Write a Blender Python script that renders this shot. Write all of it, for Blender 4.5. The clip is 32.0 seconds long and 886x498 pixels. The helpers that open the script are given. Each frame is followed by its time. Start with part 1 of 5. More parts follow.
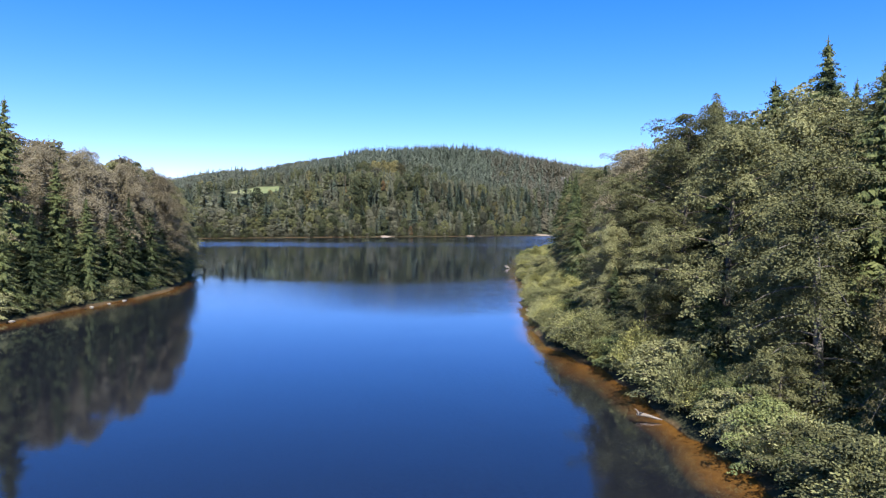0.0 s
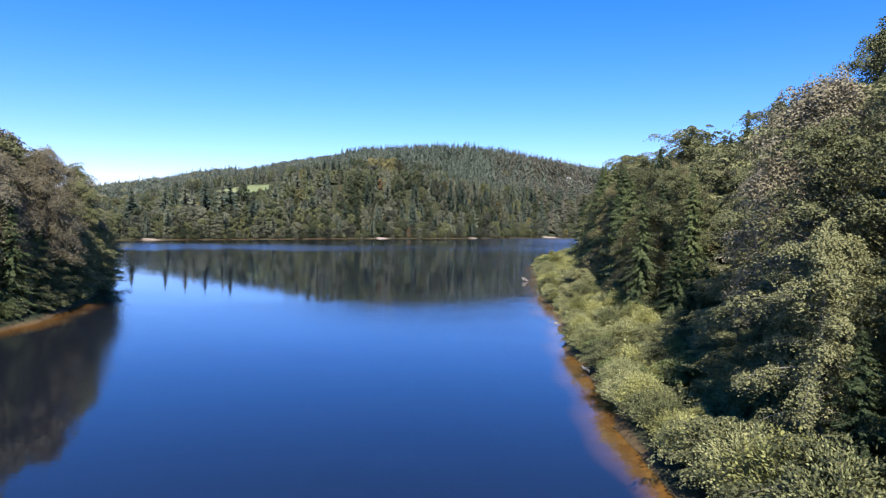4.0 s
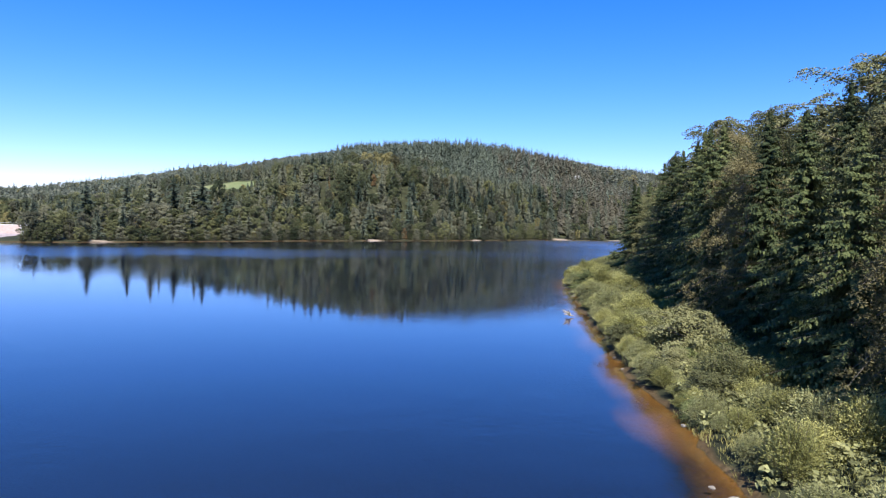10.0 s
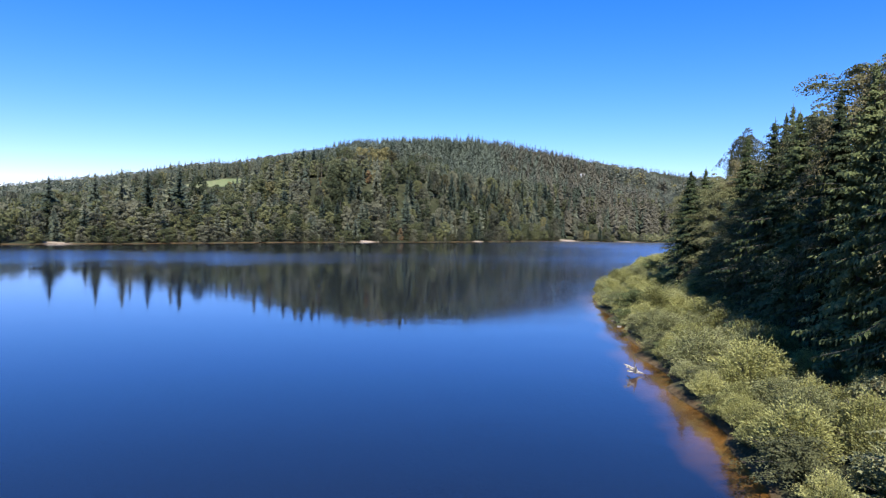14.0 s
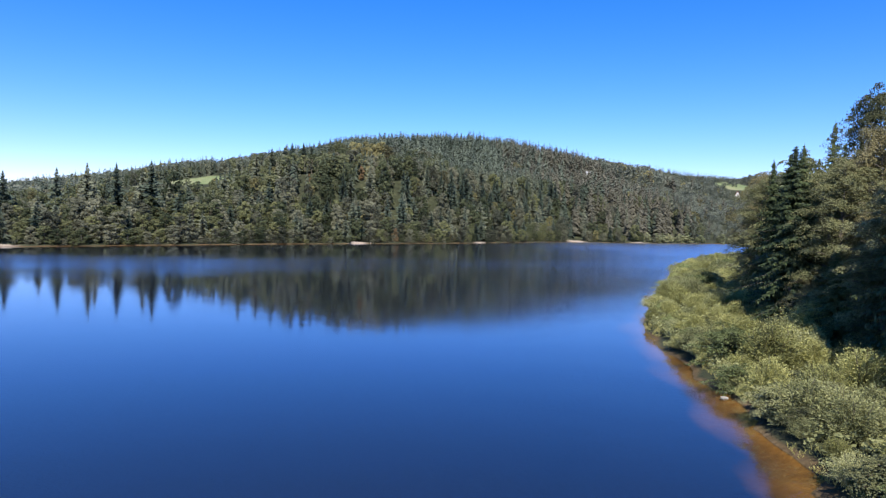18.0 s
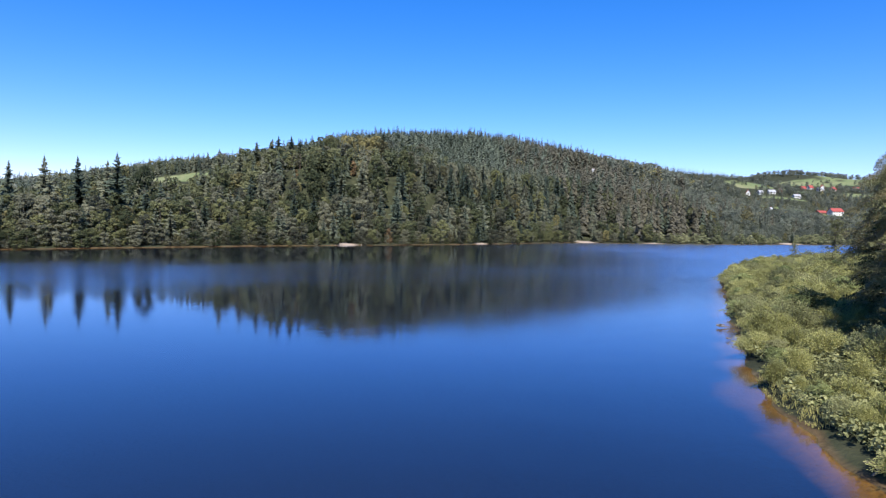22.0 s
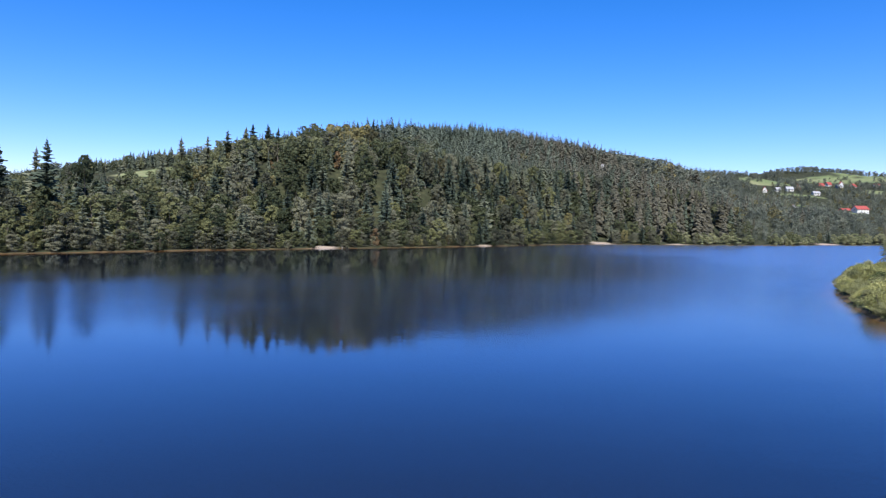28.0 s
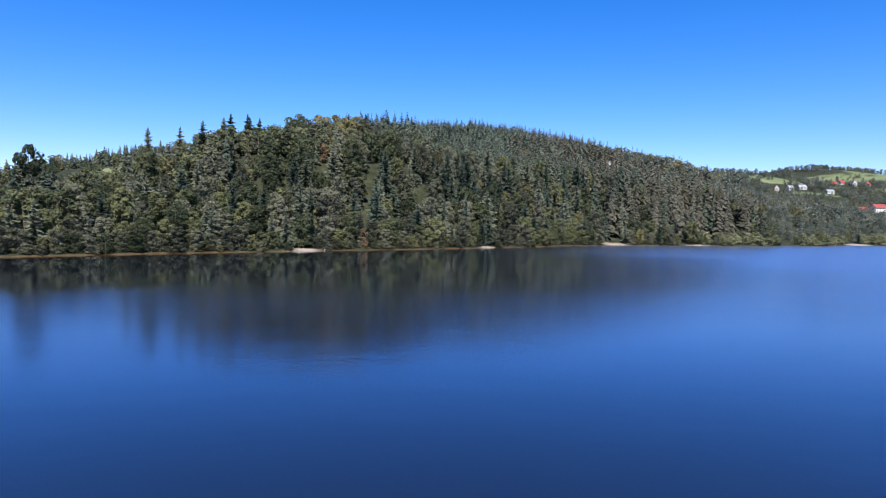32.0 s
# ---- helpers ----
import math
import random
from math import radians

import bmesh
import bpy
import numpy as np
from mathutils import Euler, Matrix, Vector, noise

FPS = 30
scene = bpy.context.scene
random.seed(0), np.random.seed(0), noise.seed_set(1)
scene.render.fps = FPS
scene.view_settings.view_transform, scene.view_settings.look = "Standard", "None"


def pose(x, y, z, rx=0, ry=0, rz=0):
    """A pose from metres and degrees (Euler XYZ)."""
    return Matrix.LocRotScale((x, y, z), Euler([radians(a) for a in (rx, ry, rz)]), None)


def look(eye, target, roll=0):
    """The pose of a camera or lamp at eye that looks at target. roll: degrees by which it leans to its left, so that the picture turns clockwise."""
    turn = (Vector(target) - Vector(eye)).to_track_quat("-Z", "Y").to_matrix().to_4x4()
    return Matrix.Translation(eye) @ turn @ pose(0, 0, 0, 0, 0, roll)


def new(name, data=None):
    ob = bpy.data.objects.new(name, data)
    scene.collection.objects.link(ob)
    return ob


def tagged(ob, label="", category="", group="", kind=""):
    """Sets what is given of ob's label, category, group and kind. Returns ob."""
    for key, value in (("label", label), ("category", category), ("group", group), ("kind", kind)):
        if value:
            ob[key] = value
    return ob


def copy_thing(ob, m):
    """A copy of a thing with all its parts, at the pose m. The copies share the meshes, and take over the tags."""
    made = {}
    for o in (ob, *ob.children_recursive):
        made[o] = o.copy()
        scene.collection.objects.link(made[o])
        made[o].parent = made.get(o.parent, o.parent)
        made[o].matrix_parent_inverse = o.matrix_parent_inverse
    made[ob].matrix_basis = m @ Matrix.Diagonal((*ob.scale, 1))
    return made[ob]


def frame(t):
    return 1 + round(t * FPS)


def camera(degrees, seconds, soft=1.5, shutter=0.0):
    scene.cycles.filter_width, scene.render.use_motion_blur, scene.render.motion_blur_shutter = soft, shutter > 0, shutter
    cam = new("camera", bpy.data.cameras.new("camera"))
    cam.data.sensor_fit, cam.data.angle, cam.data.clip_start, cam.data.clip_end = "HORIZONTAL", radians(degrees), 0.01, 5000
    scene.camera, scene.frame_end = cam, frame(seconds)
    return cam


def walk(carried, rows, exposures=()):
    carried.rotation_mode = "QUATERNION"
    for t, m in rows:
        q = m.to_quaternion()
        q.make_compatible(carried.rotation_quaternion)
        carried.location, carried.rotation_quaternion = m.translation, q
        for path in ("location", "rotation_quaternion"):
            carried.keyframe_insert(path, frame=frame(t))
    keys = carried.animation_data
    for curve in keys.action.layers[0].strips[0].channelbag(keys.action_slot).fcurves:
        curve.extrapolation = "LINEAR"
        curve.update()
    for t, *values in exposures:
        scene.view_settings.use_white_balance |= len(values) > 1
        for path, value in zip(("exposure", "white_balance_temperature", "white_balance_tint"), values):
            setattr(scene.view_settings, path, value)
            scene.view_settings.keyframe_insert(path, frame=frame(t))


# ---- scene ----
cam = camera(70.0, 32.0, soft=1.15)
PATH = [
    (0.0, 0.000, 0.000, 12.000, -0.659, -2.525, -0.715),
    (1.0, -0.007, 8.538, 11.930, -0.657, -2.490, -0.789),
    (2.0, 0.026, 16.975, 11.874, -0.652, -2.460, -0.856),
    (3.0, 0.099, 25.316, 11.830, -0.644, -2.435, -0.917),
    (4.0, 0.207, 33.568, 11.798, -0.634, -2.416, -0.972),
    (5.0, 0.350, 41.734, 11.775, -0.622, -2.400, -1.021),
    (6.0, 0.525, 49.823, 11.762, -0.607, -2.389, -1.063),
    (7.0, 0.730, 57.838, 11.755, -0.591, -2.381, -1.101),
    (8.0, 0.962, 65.787, 11.754, -0.573, -2.377, -1.132),
    (9.0, 1.220, 73.673, 11.757, -0.553, -2.376, -1.159),
    (10.0, 1.500, 81.504, 11.764, -0.533, -2.377, -1.180),
    (11.0, 1.802, 89.285, 11.772, -0.511, -2.380, -1.197),
    (12.0, 2.122, 97.022, 11.780, -0.488, -2.386, -1.209),
    (13.0, 2.459, 104.719, 11.788, -0.465, -2.393, -1.217),
    (14.0, 2.810, 112.384, 11.793, -0.442, -2.401, -1.220),
    (15.0, 3.172, 120.021, 11.794, -0.418, -2.409, -1.220),
    (16.0, 3.545, 127.636, 11.790, -0.395, -2.419, -1.215),
    (17.0, 3.925, 135.235, 11.779, -0.371, -2.428, -1.208),
    (18.0, 4.310, 142.824, 11.761, -0.348, -2.436, -1.196),
    (19.0, 4.699, 150.409, 11.733, -0.326, -2.445, -1.182),
    (20.0, 5.088, 157.994, 11.694, -0.305, -2.452, -1.164),
    (21.0, 5.476, 165.586, 11.644, -0.285, -2.457, -1.144),
    (22.0, 5.860, 173.190, 11.580, -0.266, -2.461, -1.122),
    (23.0, 6.239, 180.813, 11.501, -0.249, -2.462, -1.097),
    (24.0, 6.609, 188.459, 11.406, -0.233, -2.461, -1.069),
    (25.0, 6.969, 196.135, 11.293, -0.219, -2.457, -1.040),
    (26.0, 7.317, 203.846, 11.162, -0.208, -2.450, -1.009),
    (27.0, 7.649, 211.597, 11.010, -0.199, -2.439, -0.977),
    (28.0, 7.965, 219.395, 10.837, -0.192, -2.424, -0.943),
    (29.0, 8.262, 227.246, 10.641, -0.189, -2.405, -0.909),
    (30.0, 8.537, 235.154, 10.420, -0.188, -2.381, -0.873),
    (31.0, 8.789, 243.126, 10.173, -0.191, -2.351, -0.837),
    (32.0, 9.015, 251.167, 9.900, -0.197, -2.316, -0.800),
]
walk(cam, [(t, pose(x, y, z, 90 + pitch, roll, yaw)) for t, x, y, z, yaw, pitch, roll in PATH],
     exposures=[(0.0, 1.06, 6500, 10), (3.5, 1.03, 6480, 10), (9.0, 0.93, 6440, 10), (14.0, 0.88, 6400, 10), (19.0, 0.84, 6350, 10), (25.0, 0.76, 6280, 10), (32.0, 0.70, 6200, 10)])

# ---- daylight: clear sky, sun high behind the camera ----
SUN_TO = Vector((0.06, -1.0, 0.0)).normalized()
SUN_ELEV = radians(46)
world = bpy.data.worlds.new("clear_sky")
scene.world = world
world.use_nodes = True
wn = world.node_tree.nodes
wl = world.node_tree.links
wn.clear()
sky = wn.new("ShaderNodeTexSky")
sky.sky_type = "NISHITA"
sky.sun_disc = False
sky.sun_elevation = SUN_ELEV
sky.sun_rotation = math.atan2(SUN_TO.x, SUN_TO.y)
sky.altitude = 700
sky.air_density = 1.0
sky.dust_density = 0.0
sky.ozone_density = 4.5
hsv = wn.new("ShaderNodeHueSaturation")
hsv.inputs["Saturation"].default_value = 1.34
bg = wn.new("ShaderNodeBackground")
bg.inputs["Strength"].default_value = 0.102
wout = wn.new("ShaderNodeOutputWorld")
wl.new(sky.outputs[0], hsv.inputs["Color"])
tint = wn.new("ShaderNodeMix")
tint.data_type, tint.blend_type = "RGBA", "MULTIPLY"
tint.inputs[0].default_value = 1.0
tint.inputs[7].default_value = (1.06, 0.885, 1.13, 1.0)
wl.new(hsv.outputs[0], tint.inputs[6])
wl.new(tint.outputs[2], bg.inputs["Color"])
wl.new(bg.outputs[0], wout.inputs["Surface"])

sun_data = bpy.data.lights.new("sun", "SUN")
sun_data.energy = 5.0
sun_data.angle = radians(0.53)
sun_data.color = (1.0, 0.95, 0.86)
sun = new("sun", sun_data)
to_sun = Vector((SUN_TO.x * math.cos(SUN_ELEV), SUN_TO.y * math.cos(SUN_ELEV), math.sin(SUN_ELEV)))
sun.matrix_world = look(to_sun * 300, (0, 0, 0))


# ---- materials ----
def material(name):
    m = bpy.data.materials.new(name)
    m.use_nodes = True
    nt = m.node_tree
    nt.nodes.clear()
    out = nt.nodes.new("ShaderNodeOutputMaterial")
    return m, nt, out


def node(nt, kind, **inputs):
    n = nt.nodes.new(kind)
    for k, v in inputs.items():
        key = k.replace("_", " ")
        if isinstance(v, bpy.types.NodeSocket):
            nt.links.new(v, n.inputs[key])
        else:
            n.inputs[key].default_value = v
    return n


def ramp(nt, fac, stops):
    r = nt.nodes.new("ShaderNodeValToRGB")
    e = r.color_ramp.elements
    while len(e) < len(stops):
        e.new(0.5)
    for el, (p, c) in zip(e, stops):
        el.position = p
        el.color = (*c, 1.0) if len(c) == 3 else c
    nt.links.new(fac, r.inputs[0])
    return r.outputs[0]


def mix_colour(nt, fac, a, b, mode="MIX"):
    n = nt.nodes.new("ShaderNodeMix")
    n.data_type = "RGBA"
    n.blend_type = mode
    for socket, v in ((n.inputs[0], fac), (n.inputs[6], a), (n.inputs[7], b)):
        if isinstance(v, bpy.types.NodeSocket):
            nt.links.new(v, socket)
        elif isinstance(v, (int, float)):
            socket.default_value = v
        else:
            socket.default_value = (*v, 1.0)
    return n.outputs[2]


def maths(nt, op, a, b=0.0, clamp=False):
    n = nt.nodes.new("ShaderNodeMath")
    n.operation = op
    n.use_clamp = clamp
    for socket, v in ((n.inputs[0], a), (n.inputs[1], b)):
        if isinstance(v, bpy.types.NodeSocket):
            nt.links.new(v, socket)
        else:
            socket.default_value = v
    return n.outputs[0]


def noise_at(nt, scale, detail=3.0, coords=None, rough=0.55):
    n = node(nt, "ShaderNodeTexNoise", Scale=scale, Detail=detail, Roughness=rough)
    if coords is None:
        coords = nt.nodes.new("ShaderNodeNewGeometry").outputs["Position"]
    nt.links.new(coords, n.inputs["Vector"])
    return n.outputs["Fac"]


def foliage(name, dark, mid, light, patch=0.18, translucent=0.18, leafy=0.45, massed=False, vary=0.6):
    """Leaves: colour varies from tree to tree, over each crown and from leaf to leaf."""
    m, nt, out = material(name)
    geo = nt.nodes.new("ShaderNodeNewGeometry")
    if massed:
        own = nt.nodes.new("ShaderNodeAttribute")
        own.attribute_name = "tree"
        own = own.outputs["Fac"]
    else:
        own = nt.nodes.new("ShaderNodeObjectInfo").outputs["Random"]
    big = noise_at(nt, patch, 3.0, geo.outputs["Position"], 0.7)
    v = maths(nt, "MULTIPLY", geo.outputs["Random Per Island"], leafy)
    v = maths(nt, "ADD", v, maths(nt, "MULTIPLY", big, 0.35 if massed else 0.5))
    v = maths(nt, "ADD", v, maths(nt, "MULTIPLY", own, 0.7 if massed else vary))
    v = maths(nt, "SUBTRACT", v, (0.03 if massed else 0.5 * (vary - 0.5)) + 0.5 * leafy)
    col = ramp(nt, v, [(0.05, dark), (0.5, mid), (0.95, light)])
    p = node(nt, "ShaderNodeBsdfPrincipled", Base_Color=col, Roughness=0.7)
    p.inputs["Specular IOR Level"].default_value = 0.18
    tr = node(nt, "ShaderNodeBsdfTranslucent", Color=mix_colour(nt, 0.5, col, light))
    ms = node(nt, "ShaderNodeMixShader", Fac=translucent)
    nt.links.new(p.outputs[0], ms.inputs[1])
    nt.links.new(tr.outputs[0], ms.inputs[2])
    nt.links.new(ms.outputs[0], out.inputs["Surface"])
    return m


def rough_surface(name, stops, scale, fine=8.0, rough=0.85, bump=0.3, metal=0.0):
    """Bark, stone, plaster and the like: two scales of noise for colour, fine relief."""
    m, nt, out = material(name)
    a = noise_at(nt, scale, 4.0)
    b = noise_at(nt, scale * fine, 3.0)
    v = maths(nt, "ADD", maths(nt, "MULTIPLY", a, 0.65), maths(nt, "MULTIPLY", b, 0.35))
    col = ramp(nt, v, stops)
    p = node(nt, "ShaderNodeBsdfPrincipled", Base_Color=col, Roughness=rough, Metallic=metal)
    bm_ = node(nt, "ShaderNodeBump", Strength=bump, Distance=0.03, Height=b)
    nt.links.new(bm_.outputs[0], p.inputs["Normal"])
    nt.links.new(p.outputs[0], out.inputs["Surface"])
    return m


M_SPRUCE = foliage("spruce_needles", (0.021, 0.032, 0.015), (0.062, 0.081, 0.031), (0.160, 0.176, 0.066), translucent=0.12)
M_BEECH = foliage("broad_leaves", (0.042, 0.047, 0.023), (0.132, 0.135, 0.061), (0.262, 0.255, 0.122), leafy=0.26, translucent=0.14, vary=0.7)
M_ALDER = foliage("dark_green_leaves", (0.050, 0.055, 0.026), (0.166, 0.167, 0.076), (0.320, 0.312, 0.148), leafy=0.26, translucent=0.14, vary=0.7)
M_OLIVE = foliage("turning_leaves", (0.080, 0.074, 0.034), (0.188, 0.164, 0.078), (0.305, 0.265, 0.135), leafy=0.26)
M_BROWN = foliage("withered_birch_leaves", (0.090, 0.075, 0.047), (0.195, 0.166, 0.105), (0.305, 0.268, 0.182), leafy=0.26)
M_RUSSET = foliage("rusty_brown_leaves", (0.08, 0.055, 0.03), (0.17, 0.11, 0.055), (0.30, 0.20, 0.08))
M_WILLOW = foliage("willow_leaves", (0.110, 0.112, 0.040), (0.268, 0.266, 0.094), (0.450, 0.432, 0.172), patch=0.3)
M_SALLOW = foliage("sallow_leaves", (0.088, 0.093, 0.042), (0.212, 0.218, 0.096), (0.375, 0.368, 0.175), patch=0.3)
M_BAYWILLOW = foliage("bay_willow_leaves", (0.085, 0.095, 0.046), (0.175, 0.182, 0.090), (0.290, 0.285, 0.150), leafy=0.2)
M_HAZEL = foliage("hazel_leaves", (0.062, 0.075, 0.032), (0.160, 0.186, 0.070), (0.290, 0.315, 0.125), patch=0.3)
M_GRASS = foliage("dry_grass", (0.14, 0.14, 0.045), (0.28, 0.26, 0.085), (0.44, 0.39, 0.15), patch=0.5)
M_SEDGE = foliage("sedge_blades", (0.105, 0.115, 0.038), (0.220, 0.228, 0.075), (0.370, 0.350, 0.135), patch=0.4)
# FAR_GREEN, FAR_GREY, WOOD_DARK: paler than their shore twins, haze put into the colour
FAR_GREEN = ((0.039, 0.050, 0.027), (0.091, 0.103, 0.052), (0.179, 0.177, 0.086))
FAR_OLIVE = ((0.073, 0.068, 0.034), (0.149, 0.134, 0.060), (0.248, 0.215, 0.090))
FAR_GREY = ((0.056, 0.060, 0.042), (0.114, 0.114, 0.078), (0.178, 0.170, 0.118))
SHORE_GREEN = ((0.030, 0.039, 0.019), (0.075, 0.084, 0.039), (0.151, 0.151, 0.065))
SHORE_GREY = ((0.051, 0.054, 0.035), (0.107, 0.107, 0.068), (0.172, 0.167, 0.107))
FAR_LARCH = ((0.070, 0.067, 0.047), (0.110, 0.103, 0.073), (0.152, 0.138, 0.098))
# next two palettes: paler and bluer, haze of distance put into the leaf colour
HAZED_NEEDLES = ((0.040, 0.053, 0.040), (0.086, 0.105, 0.077), (0.155, 0.170, 0.122))
HAZED_LEAVES = ((0.058, 0.070, 0.054), (0.120, 0.133, 0.102), (0.192, 0.196, 0.147))
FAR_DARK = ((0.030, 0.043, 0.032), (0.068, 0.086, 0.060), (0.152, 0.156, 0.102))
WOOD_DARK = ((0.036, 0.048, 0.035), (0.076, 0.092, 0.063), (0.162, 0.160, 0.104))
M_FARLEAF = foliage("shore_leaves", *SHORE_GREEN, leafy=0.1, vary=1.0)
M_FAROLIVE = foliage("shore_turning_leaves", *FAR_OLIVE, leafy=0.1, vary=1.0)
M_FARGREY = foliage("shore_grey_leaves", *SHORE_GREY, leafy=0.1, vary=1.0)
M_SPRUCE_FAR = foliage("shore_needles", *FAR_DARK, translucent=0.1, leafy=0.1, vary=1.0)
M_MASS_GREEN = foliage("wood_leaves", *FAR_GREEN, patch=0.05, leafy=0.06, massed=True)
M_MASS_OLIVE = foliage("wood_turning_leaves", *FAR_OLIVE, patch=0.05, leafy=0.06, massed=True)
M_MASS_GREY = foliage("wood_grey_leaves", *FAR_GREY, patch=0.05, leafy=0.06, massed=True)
# crest, bay and farm trees: distance haze is part of these two colours
M_MASS_HAZED_LEAVES = foliage("hazed_wood_leaves", *HAZED_LEAVES, patch=0.05, leafy=0.05, massed=True)
M_MASS_HAZED_NEEDLES = foliage("hazed_wood_needles", *HAZED_NEEDLES, patch=0.05, translucent=0.08, leafy=0.05, massed=True)
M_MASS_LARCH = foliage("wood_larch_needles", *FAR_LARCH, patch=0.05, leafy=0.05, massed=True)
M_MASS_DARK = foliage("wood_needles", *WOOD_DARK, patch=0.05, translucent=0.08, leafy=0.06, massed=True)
M_LOWGROWTH = foliage("low_willow_leaves", (0.082, 0.086, 0.038), (0.185, 0.190, 0.082), (0.315, 0.312, 0.146), patch=0.3, massed=True)
M_BARK = rough_surface("grey_brown_bark", [(0.2, (0.04, 0.033, 0.025)), (0.8, (0.15, 0.125, 0.098))], 3.0)
M_BIRCH = rough_surface("pale_bark", [(0.25, (0.05, 0.042, 0.034)), (0.6, (0.15, 0.135, 0.115)), (0.9, (0.36, 0.34, 0.30))], 2.0)
M_DEADWOOD = rough_surface("bleached_wood", [(0.2, (0.25, 0.21, 0.17)), (0.8, (0.62, 0.57, 0.50))], 4.0)
M_GREYWOOD = rough_surface("weathered_wood", [(0.2, (0.10, 0.08, 0.065)), (0.8, (0.27, 0.23, 0.19))], 4.0)
M_STONE = rough_surface("pale_stone", [(0.2, (0.13, 0.115, 0.095)), (0.8, (0.36, 0.32, 0.27))], 1.5)


def ground_material():
    m, nt, out = material("ground_cover")
    geo = nt.nodes.new("ShaderNodeNewGeometry")
    pos = geo.outputs["Position"]
    sep = nt.nodes.new("ShaderNodeSeparateXYZ")
    nt.links.new(pos, sep.inputs[0])
    z = sep.outputs["Z"]
    big = noise_at(nt, 0.02, 4.0, pos)
    mid = noise_at(nt, 0.25, 4.0, pos)
    fine = noise_at(nt, 2.5, 4.0, pos)
    floor_col = ramp(nt, mid, [(0.25, (0.020, 0.022, 0.013)), (0.55, (0.038, 0.042, 0.022)), (0.8, (0.075, 0.070, 0.038))])
    meadow = ramp(nt, maths(nt, "ADD", maths(nt, "MULTIPLY", big, 0.6), maths(nt, "MULTIPLY", mid, 0.4)),
                  [(0.3, (0.10, 0.135, 0.055)), (0.5, (0.15, 0.178, 0.080)), (0.7, (0.25, 0.225, 0.130))])
    att = nt.nodes.new("ShaderNodeAttribute")
    att.attribute_name = "meadow"
    col = mix_colour(nt, att.outputs["Fac"], floor_col, meadow)
    # the bare shore left by the falling water
    strand = ramp(nt, maths(nt, "ADD", maths(nt, "MULTIPLY", mid, 0.5), maths(nt, "MULTIPLY", fine, 0.5)),
                  [(0.3, (0.048, 0.032, 0.016)), (0.55, (0.10, 0.068, 0.034)), (0.8, (0.20, 0.150, 0.095))])
    zz = maths(nt, "ADD", z, maths(nt, "MULTIPLY", maths(nt, "SUBTRACT", noise_at(nt, 0.09, 3.0, pos), 0.5), 1.1))
    on_strand = node(nt, "ShaderNodeMapRange", Value=zz, From_Min=0.28, From_Max=0.12, To_Min=0.0, To_Max=1.0)
    col = mix_colour(nt, on_strand.outputs[0], col, strand)
    slip = nt.nodes.new("ShaderNodeAttribute")
    slip.attribute_name = "bare"
    pale = ramp(nt, fine, [(0.3, (0.24, 0.17, 0.12)), (0.7, (0.44, 0.36, 0.29))])
    col = mix_colour(nt, slip.outputs["Fac"], col, pale)
    # under water: rusty silt, its colour darkened with depth for light the water absorbs
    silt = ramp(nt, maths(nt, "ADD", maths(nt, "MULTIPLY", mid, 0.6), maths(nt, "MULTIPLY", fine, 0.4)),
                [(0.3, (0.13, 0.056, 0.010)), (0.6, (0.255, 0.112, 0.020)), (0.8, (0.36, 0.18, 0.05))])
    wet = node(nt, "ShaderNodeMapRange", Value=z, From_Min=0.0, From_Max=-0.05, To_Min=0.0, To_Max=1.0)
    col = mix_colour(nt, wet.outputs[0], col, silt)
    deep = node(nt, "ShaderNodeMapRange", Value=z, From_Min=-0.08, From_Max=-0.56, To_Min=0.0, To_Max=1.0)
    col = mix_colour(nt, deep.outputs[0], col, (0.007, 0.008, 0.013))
    p = node(nt, "ShaderNodeBsdfPrincipled", Base_Color=col, Roughness=0.95)
    p.inputs["Specular IOR Level"].default_value = 0.15
    b = node(nt, "ShaderNodeBump", Strength=0.5, Distance=0.25, Height=fine)
    nt.links.new(b.outputs[0], p.inputs["Normal"])
    nt.links.new(p.outputs[0], out.inputs["Surface"])
    return m


